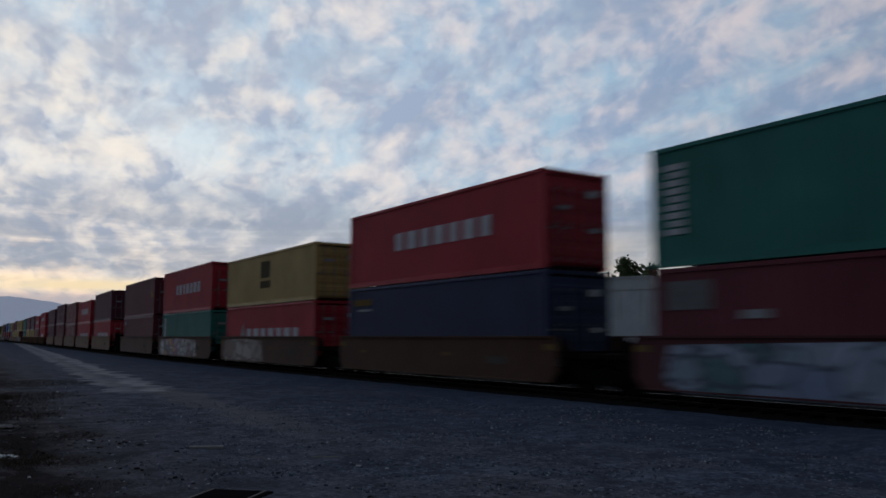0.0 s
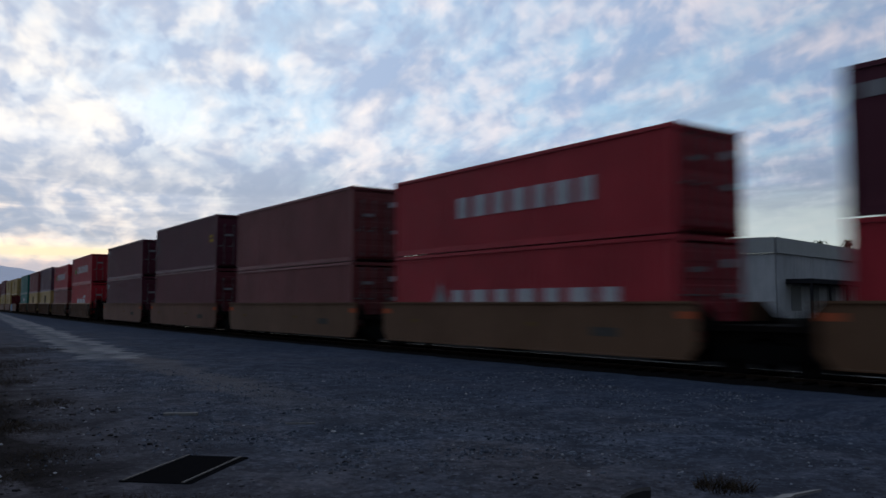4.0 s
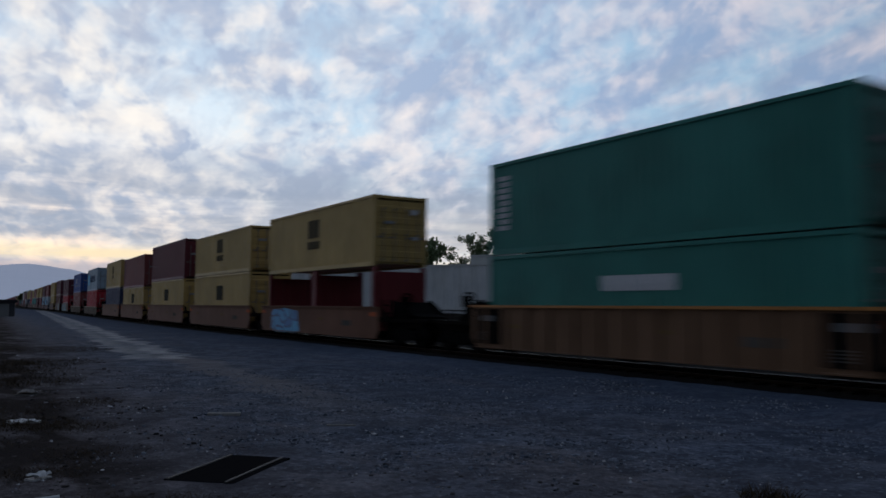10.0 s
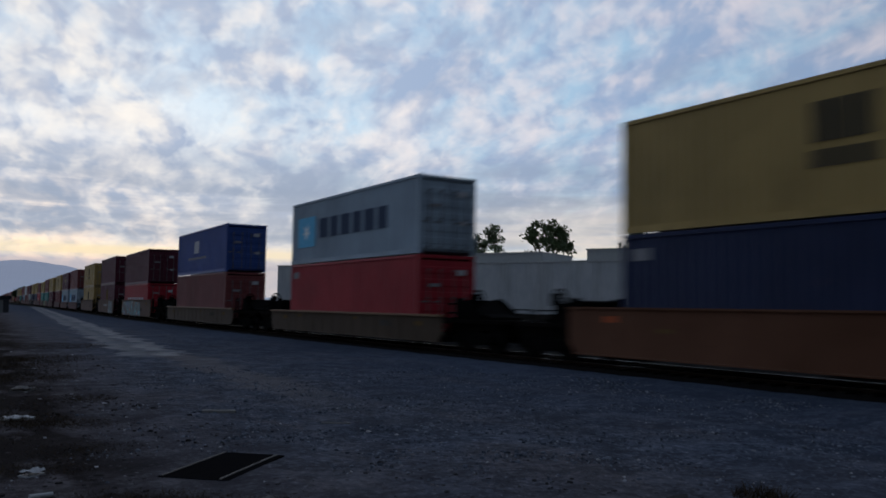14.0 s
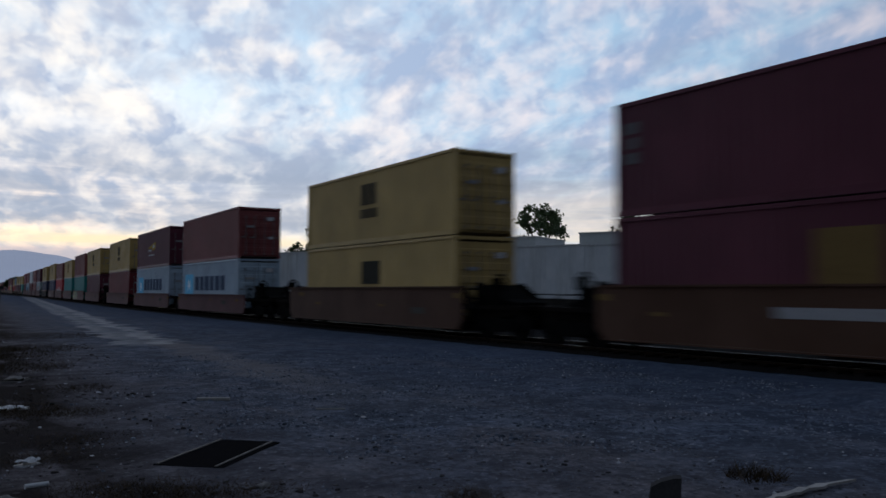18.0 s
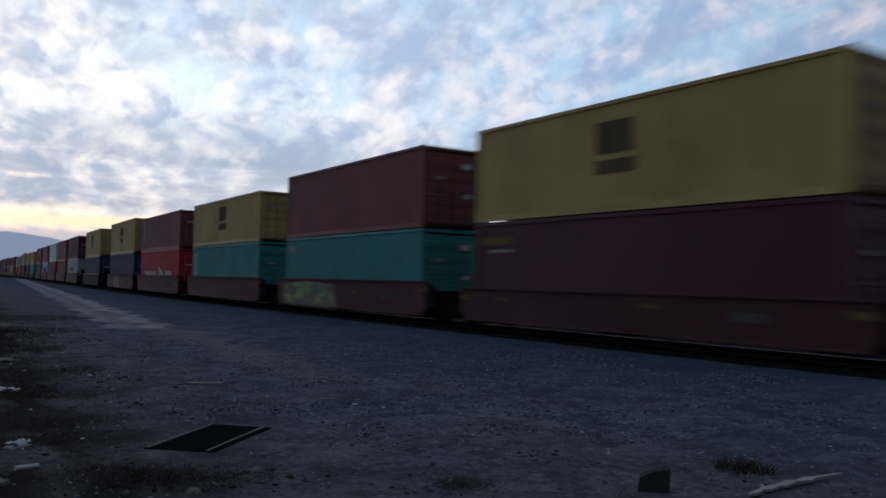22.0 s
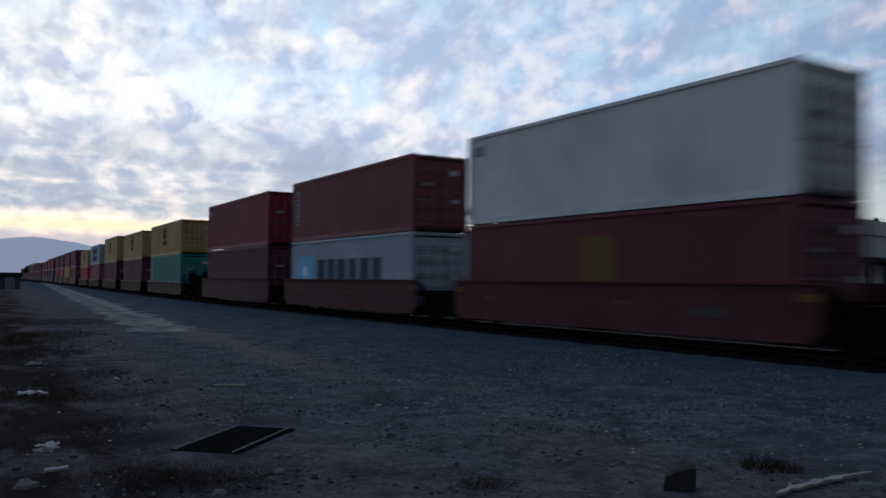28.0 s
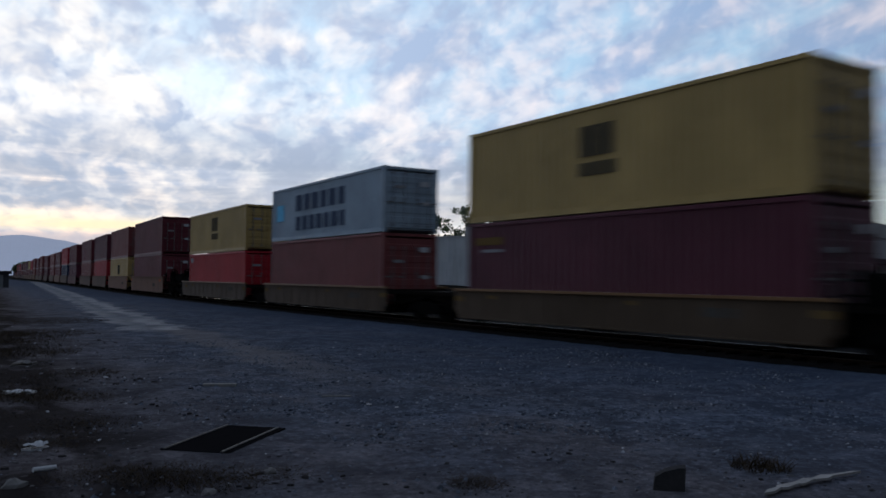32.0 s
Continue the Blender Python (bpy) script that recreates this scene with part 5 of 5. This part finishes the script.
def tree(az, dist, height, spread, seed, clumps=74, leaf=0.46, name="tree"):
    rnd = random.Random(seed)
    ob = new(name)
    ob.matrix_world = pose(dist * math.sin(radians(az)), dist * math.cos(radians(az)), GROUND - 0.05, 0, 0, rnd.uniform(0, 360))
    tagged(ob, "dark leafy tree with an uneven crown behind the warehouse", "tree", "trees behind the railway")
    b, tips = Build(), []
    fork = height * 0.45
    limb(b, (0, 0, 0), (0.2, 0.1, fork), 0.028 * height, 0.018 * height)
    for i in range(9):
        a = i * 2.4 + rnd.uniform(-0.4, 0.4)
        r = spread * rnd.uniform(0.45, 0.95) * 0.5
        tip = (r * math.cos(a), r * math.sin(a), height * rnd.uniform(0.46, 0.93))
        limb(b, (0.2, 0.1, fork * rnd.uniform(0.75, 1.0)), tip, 0.012 * height, 0.004 * height, 5)
        tips.append(tip)
    tips.append((0.1, 0.1, height * 0.95))
    part("trunk", lambda: b, BARK, ob)
    c = Build()
    for i in range(clumps):
        t = Vector(rnd.choice(tips))
        o = t + Vector((rnd.gauss(0, spread * 0.09), rnd.gauss(0, spread * 0.09), rnd.gauss(0, height * 0.055)))
        for j in range(34):
            p = o + Vector((rnd.gauss(0, 0.42), rnd.gauss(0, 0.42), rnd.gauss(0, 0.34)))
            u = Vector((rnd.gauss(0, 1), rnd.gauss(0, 1), rnd.gauss(0, 1))).normalized() * leaf * rnd.uniform(0.5, 1)
            w = u.orthogonal().normalized() * leaf * 0.45
            c.quad(p - u, p + w, p + u, p - w)
    part("crown", lambda: c, LEAF, ob)
    return ob


def palm(az, dist, height, seed):
    rnd = random.Random(seed)
    ob = new("palm_tree")
    ob.matrix_world = pose(dist * math.sin(radians(az)), dist * math.cos(radians(az)), GROUND - 0.05)
    tagged(ob, "tall thin palm with a ragged crown", "palm", "palms behind the warehouse")
    b = Build()
    limb(b, (0, 0, 0), (0.15, 0, height * 0.5), 0.24, 0.19)
    limb(b, (0.15, 0, height * 0.5), (0.35, 0, height - 1.2), 0.19, 0.16)
    part("trunk", lambda: b, BARK, ob)
    c = Build()
    for i in range(34):
        a, droop = rnd.uniform(0, 6.28), rnd.uniform(-0.2, 1.3)
        p = Vector((0.35, 0, height - 1.2))
        for k in range(4):
            d = Vector((math.cos(a), math.sin(a), 0.9 - droop - 0.5 * k)).normalized()
            q = p + d * 0.55
            w = Vector((-math.sin(a), math.cos(a), 0)) * (0.22 - 0.045 * k)
            c.quad(p - w, p + w, q + w * 0.8, q - w * 0.8)
            p = q
    part("crown", lambda: c, FROND, ob)
    return ob


# azimuth from the line's direction, distance, height, spread
for i, (az, dist, tall, wide) in enumerate(((23.4, 160, 13.3, 8), (27.0, 160, 14.7, 9), (31.0, 158, 14.0, 8), (33.6, 158, 15.3, 8),
                                            (35.4, 155, 16.3, 6.5), (39.5, 150, 16.9, 8.0), (45.5, 150, 15.4, 5.5), (47.3, 148, 13.8, 5.0))):
    tree(az, dist, tall, wide, 11 + i)
for i, (az, dist, tall) in enumerate(((59.4, 178, 15.0), (61.0, 180, 15.2), (62.2, 178, 14.6))):
    palm(az, dist, tall, 40 + i)


def leaning_tree():
    """A tall bare trunk that bends before it reaches its crown."""
    az, dist = radians(2.0), 40.0
    ob = new("eucalyptus_tree")
    ob.matrix_world = pose(dist * math.sin(az), dist * math.cos(az), GROUND - 0.05)
    tagged(ob, "tall dark tree with a long bare bent trunk", "tree")
    b = Build()
    line = [((0, 0, 0), 0.46), ((0.0, 0, 6.0), 0.42), ((0.0, 0, 9.4), 0.38), ((-0.42, 0, 11.6), 0.36), ((-0.20, 0, 13.8), 0.36), ((0.16, 0, 17.2), 0.34), ((0.3, 0, 21.0), 0.2)]
    for (p, r), (q, s) in zip(line, line[1:]):
        limb(b, p, q, r, s, 9)
    rnd, tips = random.Random(71), []
    for i in range(8):
        a = i * 2.4
        tip = (0.3 + 2.6 * math.cos(a), 2.6 * math.sin(a), rnd.uniform(21.0, 25.5))
        limb(b, (0.25, 0, 20.0), tip, 0.14, 0.04, 5)
        tips.append(Vector(tip))
    part("trunk", lambda: b, BARK, ob)
    c = Build()
    for i in range(40):
        o = rnd.choice(tips) + Vector((rnd.gauss(0, 0.7), rnd.gauss(0, 0.7), abs(rnd.gauss(0, 0.7))))
        for j in range(34):
            p = o + Vector((rnd.gauss(0, 0.4), rnd.gauss(0, 0.4), rnd.gauss(0, 0.3)))
            u = Vector((rnd.gauss(0, 1), rnd.gauss(0, 1), rnd.gauss(0, 1))).normalized() * 0.2
            w = u.orthogonal().normalized() * 0.09
            c.quad(p - u, p + w, p + u, p - w)
    part("crown", lambda: c, LEAF, ob)
    return ob


leaning_tree()
# small trees where the line vanishes
for i, (az, dist, tall, wide) in enumerate(((5.05, 420, 7.6, 4), (4.65, 430, 6.6, 4))):
    tree(az, dist, tall, wide, 80 + i, 22, 0.9)


def far_brush():
    """A dark hedge-like row of brush along the horizon beside the line."""
    rnd = random.Random(55)
    b = Build()
    for i in range(2600):
        az, d = radians(rnd.uniform(-6.0, 3.7)), rnd.uniform(250, 300)
        tall = 1.1 + 0.8 * noise.noise((math.degrees(az) * 1.7, 2.0, 0)) + 0.4 * rnd.random()
        p = Vector((d * math.sin(az), d * math.cos(az), GROUND + rnd.random() * max(tall, 0.8)))
        u = Vector((rnd.gauss(0, 1), rnd.gauss(0, 0.4), rnd.gauss(0, 0.8))).normalized() * rnd.uniform(0.5, 1.1)
        w = u.orthogonal().normalized() * 0.4
        b.quad(p - u, p + w, p + u, p - w)
    ob = new("far_brush", b.mesh("far_brush", LEAF))
    return tagged(ob, "dark row of far brush along the horizon", "brush", kind="stuff")


far_brush()


def shed():
    """A long low store at the far end of the lot."""
    ob = new("shed")
    ob.matrix_world = pose(6.3, 118.0, GROUND - 0.02, 0, 0, -3)
    tagged(ob, "low dark shed with a flat roof beside the lot", "shed")
    part("wall", lambda: Build().box(-4.0, 0.0, 0.0, 2.2, 5.0, 1.75), SHED, ob)
    part("roof", lambda: Build().box(-4.3, -0.3, 1.75, 2.5, 5.3, 2.15), DARK, ob, label="dark flat roof")
    for x in (-3.2, -1.0, 1.0):
        part("door", lambda: Build().box(x - 0.55, -0.04, 0.02, x + 0.55, 0.0, 1.6), DOCK, ob)
    return ob


shed()


def hills():
    m, nt, b = material("hazy_blue_hills", 1.0)
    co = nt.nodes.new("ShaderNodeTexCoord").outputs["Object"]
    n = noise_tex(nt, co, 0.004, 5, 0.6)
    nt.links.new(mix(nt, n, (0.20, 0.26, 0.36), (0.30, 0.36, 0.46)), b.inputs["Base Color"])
    b.inputs["Emission Color"].default_value = (0.33, 0.36, 0.46, 1)      # air light between here and there, put in as a glow of the surface
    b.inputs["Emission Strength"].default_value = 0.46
    g, N, R = Build(), 160, 3300.0
    for i in range(N):
        pts = []
        for k in (i, i + 1):
            a = -42 + k * 0.6
            e = 2.46 * math.exp(-((a - 4.8) / 7.2) ** 2) + 0.9 * math.exp(-((a + 18) / 12) ** 2) + 0.6 * math.exp(-((a - 26) / 9) ** 2) + 0.10 * noise.noise((a * 0.7, 0, 0)) + 0.05 * noise.noise((a * 2.3, 5, 0))
            e = max(e, 0.3)
            x, y = math.sin(radians(a)), math.cos(radians(a))
            pts.append((R * x, R * y, -20.0, (R + 900) * x, (R + 900) * y, (R + 900) * math.tan(radians(e)), (R + 1400) * x, (R + 1400) * y))
        p, q = pts
        g.quad(p[:3], q[:3], q[3:6], p[3:6])
        g.quad(p[3:6], q[3:6], (q[6], q[7], -20.0), (p[6], p[7], -20.0))
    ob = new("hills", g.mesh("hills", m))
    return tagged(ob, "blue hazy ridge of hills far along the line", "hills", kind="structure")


hills()


# ---- things on the ground ------------------------------------------------------
PAPER = plain("dirty_white_paper", (0.36, 0.37, 0.39), 0.7, vary=0.1)
CARD = plain("weathered_board", (0.13, 0.125, 0.125), 0.8, vary=0.3)
CHAR = plain("black_rubber", (0.006, 0.006, 0.007), 0.95)
CHAR.node_tree.nodes["Principled BSDF"].inputs["Specular IOR Level"].default_value = 0.03
STRIP = plain("scuffed_metal_edge", (0.085, 0.080, 0.082), 0.7)


def crossing_mat():
    ob = new("crossing_mat")
    ob.matrix_world = pose(2.56, 8.11, GROUND - 0.005, 0, 0, -44.0)
    tagged(ob, "black rubber track mat with two scuffed metal edge strips", "mat")
    part("slab", lambda: Build().box(-0.355, -0.66, -0.04, 0.355, 0.66, 0.020, 0.02), CHAR, ob)
    for x in (-0.315, 0.27):
        part("edge_strip", lambda: Build().box(x - 0.010, -0.64, 0.020, x + 0.010, 0.64, 0.030), STRIP, ob)
    return ob


crossing_mat()


def litter(name, label, cat, x, y, rz, make, mat, z=0.0):
    ob = new(name, make().mesh(name, mat))
    ob.matrix_world = pose(x, y, GROUND + z + 0.05 * noise.noise((x * 0.35, y * 0.35, 0.0)), 0, 0, rz)
    return tagged(ob, label, cat, "litter on the lot")


def crumpled(w, d, h, seed):
    rnd = random.Random(seed)
    b = Build()
    n = 5
    pts = [[(-w / 2 + w * i / n + rnd.uniform(-0.01, 0.01), -d / 2 + d * j / n, h * rnd.uniform(0.3, 1.0)) for i in range(n + 1)] for j in range(n + 1)]
    for j in range(n):
        for i in range(n):
            b.quad(pts[j][i], pts[j][i + 1], pts[j + 1][i + 1], pts[j + 1][i])
    b.box(-w / 2, -d / 2, -0.02, w / 2, d / 2, h * 0.25)
    return b


def rock(r, seed, squash=0.7):
    rnd = random.Random(seed)
    bm = bmesh.new()
    bmesh.ops.create_icosphere(bm, subdivisions=2, radius=r)
    for v in bm.verts:
        k = 1 + 0.35 * noise.noise(v.co * (1.6 / r) + Vector((seed, 0, 0)))
        v.co = Vector((v.co.x * k, v.co.y * k * 0.8, v.co.z * k * squash))
    b = Build()
    b.v = [tuple(v.co) for v in bm.verts]
    b.f = [tuple(v.index for v in f.verts) for f in bm.faces]
    bm.free()
    return b


K = 1.62 / 1.85
litter("drink_carton", "crushed white drink carton on bare earth", "litter", 0.99 * K, 9.66 * K, 35, lambda: crumpled(0.2, 0.12, 0.07, 8), PAPER)
litter("paper_roll", "dirty white paper roll lying on earth", "litter", 0.96 * K, 8.53 * K, 10, lambda: Build().rod((0, 0.021), 0.021, -0.09, 0.09, 0, 12), PAPER)
litter("paper_scrap", "crumpled pale paper scrap", "litter", 1.24 * K, 14.4 * K, 20, lambda: crumpled(0.34, 0.28, 0.06, 1), PAPER)
litter("paper_scrap", "crumpled pale paper scrap", "litter", 1.67 * K, 18.68 * K, 70, lambda: crumpled(0.45, 0.35, 0.08, 2), CARD)
litter("plank", "short weathered plank on gravel", "plank", 4.26 * K, 13.95 * K, -25, lambda: Build().box(-0.24, -0.05, 0, 0.24, 0.05, 0.04, 0.008), WOOD)
litter("lath", "thin pale lath on gravel", "plank", 5.52 * K, 11.94 * K, -30, lambda: Build().box(-0.20, -0.015, 0, 0.20, 0.015, 0.02), WOOD)
litter("stone", "pale fist-sized stone on bare earth", "stone", 2.76 * K, 7.43 * K, 0, lambda: rock(0.06, 3), CARD)
litter("stone", "pale fist-sized stone on bare earth", "stone", 0.67 * K, 8.05 * K, 0, lambda: rock(0.09, 4), CARD)
litter("stone", "pale fist-sized stone on bare earth", "stone", 2.07 * K, 7.02 * K, 0, lambda: rock(0.06, 5), CARD)


def asphalt_chunk():
    b = Build()
    return b.prism([(-0.13, -0.10), (0.115, -0.10), (0.125, 0.13), (0.07, 0.125), (-0.03, 0.095), (-0.105, 0.05)], -0.06, 0.07, 1)


litter("asphalt_chunk", "dark angular chunk of asphalt", "stone", 4.95, 4.52, -46, asphalt_chunk, plain("dark_asphalt", (0.035, 0.034, 0.036), 0.9, bump=0.5), 0.06)


def splintered_board():
    b = Build()
    ring = [(-0.68, -0.10), (-0.55, -0.10), (-0.42, -0.045), (-0.36, -0.07), (-0.18, -0.03), (-0.14, -0.055), (0.04, 0.0), (0.20, -0.03), (0.30, 0.005), (0.68, 0.0), (0.60, 0.035), (0.32, 0.045), (0.24, 0.075), (0.06, 0.035), (0.0, 0.07), (-0.16, 0.02), (-0.40, 0.01), (-0.44, -0.02), (-0.58, -0.045)]
    return b.prism(ring, 0.02, 0.04, 2)


litter("splintered_board", "jagged weathered board lying on earth", "plank", 6.96 * K, 4.65 * K, -2, splintered_board, plain("sun_bleached_board", (0.25, 0.24, 0.235), 0.85, vary=0.3, bump=0.4))


def weeds(x, y, r, n, seed, h=0.22):
    rnd = random.Random(seed)
    b = Build()
    for i in range(n):
        a, d = rnd.uniform(0, 6.28), r * rnd.random() ** 0.7
        p = Vector((d * math.cos(a), d * math.sin(a), -0.02))
        q = p + Vector((rnd.gauss(0, 0.08), rnd.gauss(0, 0.08), h * rnd.uniform(0.4, 1.0)))
        w = Vector((rnd.gauss(0, 1), rnd.gauss(0, 1), 0)).normalized() * rnd.uniform(0.003, 0.007)
        b.quad(p - w, p + w, q)
    ob = new("weeds", b.mesh("weeds", DRY))
    ob.matrix_world = pose(x, y, GROUND)
    return tagged(ob, "patch of dry dark weeds on bare earth", "weeds", kind="stuff")


DRY = plain("dry_weeds", (0.042, 0.031, 0.021), 0.9, vary=0.5)
weeds(6.25, 4.66, 0.26, 300, 1, 0.14)
for i, (x, y, r, h) in enumerate(((0.6, 14.0, 1.0, 0.09), (1.3, 19.5, 1.6, 0.12), (2.2, 25.0, 1.8, 0.13), (0.3, 10.8, 0.8, 0.08), (1.0, 12.4, 0.7, 0.10), (3.4, 32, 2.2, 0.12), (1.6, 22, 1.5, 0.13),
                                  (2.0, 6.50, 0.42, 0.08), (1.62, 6.85, 0.40, 0.09), (2.45, 6.45, 0.32, 0.06), (1.15, 7.15, 0.40, 0.07), (3.73, 5.42, 0.22, 0.06), (0.9, 8.6, 0.5, 0.07), (1.5, 9.6, 0.6, 0.07), (2.1, 14.6, 0.6, 0.10), (1.6, 11.7, 0.6, 0.08))):
    weeds(x, y, r, int(900 + 700 * r), 20 + i, h)


def gravel():
    """Loose stones over the nearer part of the lot."""
    rnd = random.Random(5)
    b = Build()
    for i in range(14000):
        d = 5.5 + 15 * rnd.random() ** 1.5
        a = radians(rnd.uniform(0, 64))
        x, y = d * math.sin(a), d * math.cos(a)
        bare = y + 0.9 * x < 10.6 or x < 2 + 0.055 * y
        if x > 13.2 or (abs(x - 2.56) < 0.7 and abs(y - 8.11) < 0.7) or (bare and rnd.random() < 0.8):
            continue
        r = 0.012 + 0.026 * rnd.random() ** 3
        z = GROUND + 0.05 * noise.noise((x * 0.35, y * 0.35, 0.0)) + 0.02 * noise.noise((x * 1.3, y * 1.3, 4.0))
        k = len(b.v)
        t = rnd.uniform(0, 6.28)
        for j in range(4):
            b.v.append((x + r * rnd.uniform(0.7, 1.3) * math.cos(t + j * 1.57), y + r * rnd.uniform(0.7, 1.3) * math.sin(t + j * 1.57), z - 0.01))
        b.v.append((x + r * rnd.uniform(-0.4, 0.4), y + r * rnd.uniform(-0.4, 0.4), z + r * rnd.uniform(0.25, 0.6)))
        b.f += [(k, k + 1, k + 4), (k + 1, k + 2, k + 4), (k + 2, k + 3, k + 4), (k + 3, k, k + 4)]
    m, nt, bs = material("loose_stones", 0.85)
    rp = nt.nodes.new("ShaderNodeNewGeometry").outputs["Random Per Island"]
    nt.links.new(ramp(nt, rp, [(0.0, (0.03, 0.035, 0.045)), (0.5, (0.09, 0.102, 0.13)), (0.93, (0.15, 0.165, 0.20)), (0.99, (0.30, 0.31, 0.33))]), bs.inputs["Base Color"])
    me = bpy.data.meshes.new("loose_gravel")
    me.from_pydata(b.v, [], b.f)
    me.materials.append(m)
    return tagged(new("loose_gravel", me), "loose grey stones scattered over the lot", "gravel", kind="stuff")


gravel()


def scatter(name, label, category, n, spot, size, colours, seed, lift=0.6):
    """Many small pieces over a patch of ground: spot draws a place, size a half width."""
    rnd = random.Random(seed)
    b = Build()
    for i in range(n):
        x, y = spot(rnd)
        if abs(x - 2.56) < 0.8 and abs(y - 8.11) < 0.8:
            continue
        if name == "coarse_gravel" and (y + 0.9 * x < 11.5 or x < 2.6 + 0.055 * y) and rnd.random() < 0.9:
            continue
        z = GROUND + 0.05 * noise.noise((x * 0.35, y * 0.35, 0.0)) + 0.02 * noise.noise((x * 1.3, y * 1.3, 4.0))
        r, t, long = size(rnd), rnd.uniform(0, 6.28), rnd.uniform(0.5, 1.6)
        k, m = len(b.v), 6
        for ring, h in ((1.0, -0.01), (0.72, r * lift * rnd.uniform(0.5, 1.0))):
            for j in range(m):
                q = ring * r * rnd.uniform(0.7, 1.25)
                u, w = q * long * math.cos(j * math.tau / m), q * math.sin(j * math.tau / m)
                b.v.append((x + u * math.cos(t) - w * math.sin(t), y + u * math.sin(t) + w * math.cos(t), z + h))
        b.f += [(k + j, k + (j + 1) % m, k + m + (j + 1) % m, k + m + j) for j in range(m)] + [tuple(range(k + m, k + 2 * m))]
    mat, nt, bs = material(name + "_surface", 0.95)
    rp = nt.nodes.new("ShaderNodeNewGeometry").outputs["Random Per Island"]
    nt.links.new(ramp(nt, rp, colours), bs.inputs["Base Color"])
    me = bpy.data.meshes.new(name)
    me.from_pydata(b.v, [], b.f)
    me.materials.append(mat)
    return tagged(new(name, me), label, category, kind="stuff")


def in_verge(rnd):
    y = 5.2 + 24 * rnd.random() ** 1.6
    return rnd.uniform(0.1, 2.6) + 0.06 * y, y


def in_front(rnd):
    a, d = radians(rnd.uniform(2, 62)), rnd.uniform(5.6, 9.5)
    return d * math.sin(a), d * math.cos(a)


def in_lot(rnd):
    a, d = radians(rnd.uniform(8, 62)), 8 + 14 * rnd.random() ** 1.3
    return min(d * math.sin(a), 11.0 + 2.2 * rnd.random()), d * math.cos(a)


scatter("earth_clods", "dark crumbly clods of earth at the lot's edge", "earth", 700, in_verge, lambda q: 0.012 + 0.032 * q.random() ** 2, [(0.0, (0.015, 0.014, 0.015)), (0.7, (0.040, 0.036, 0.038)), (1.0, (0.075, 0.070, 0.075))], 31, 0.4)
scatter("earth_clods", "dark crumbly clods of bare earth", "earth", 900, in_front, lambda q: 0.008 + 0.020 * q.random() ** 2, [(0.0, (0.02, 0.02, 0.022)), (0.6, (0.07, 0.068, 0.074)), (1.0, (0.14, 0.136, 0.145))], 32, 0.4)
scatter("coarse_gravel", "coarse blue-grey stones in the gravel lot", "gravel", 6500, in_lot, lambda q: 0.010 + 0.024 * q.random() ** 2, [(0.0, (0.032, 0.040, 0.055)), (0.5, (0.085, 0.100, 0.132)), (1.0, (0.165, 0.185, 0.225))], 33, 0.5)
scatter("trash_flakes", "small pale scraps of trash strewn over bare earth", "litter", 46, in_verge, lambda q: 0.015 + 0.03 * q.random() ** 2, [(0.0, (0.22, 0.22, 0.24)), (1.0, (0.42, 0.43, 0.46))], 34, 0.3)

scatter("pale_stones", "scattered pale flat stones in the gravel", "stones", 300, in_lot, lambda q: 0.007 + 0.020 * q.random() ** 2, [(0.0, (0.16, 0.16, 0.18)), (0.7, (0.28, 0.28, 0.30)), (1.0, (0.42, 0.42, 0.43))], 35, 0.5)

# wooden ties under the rails
tie_mesh = Build().box(-1.3, -0.11, -0.165, 1.3, 0.11, -0.045, 0.01).mesh("tie", TIE)
for i in range(150):
    y = -10 + i * 0.54
    t = new("tie", tie_mesh)
    t.parent = bed
    t.matrix_basis = on_track(y)


def motions():
    for thing, s, z in TRAIN:
        walk(thing, [(t, on_track(s - V * t, z)) for t in range(0, 33)])


motions()
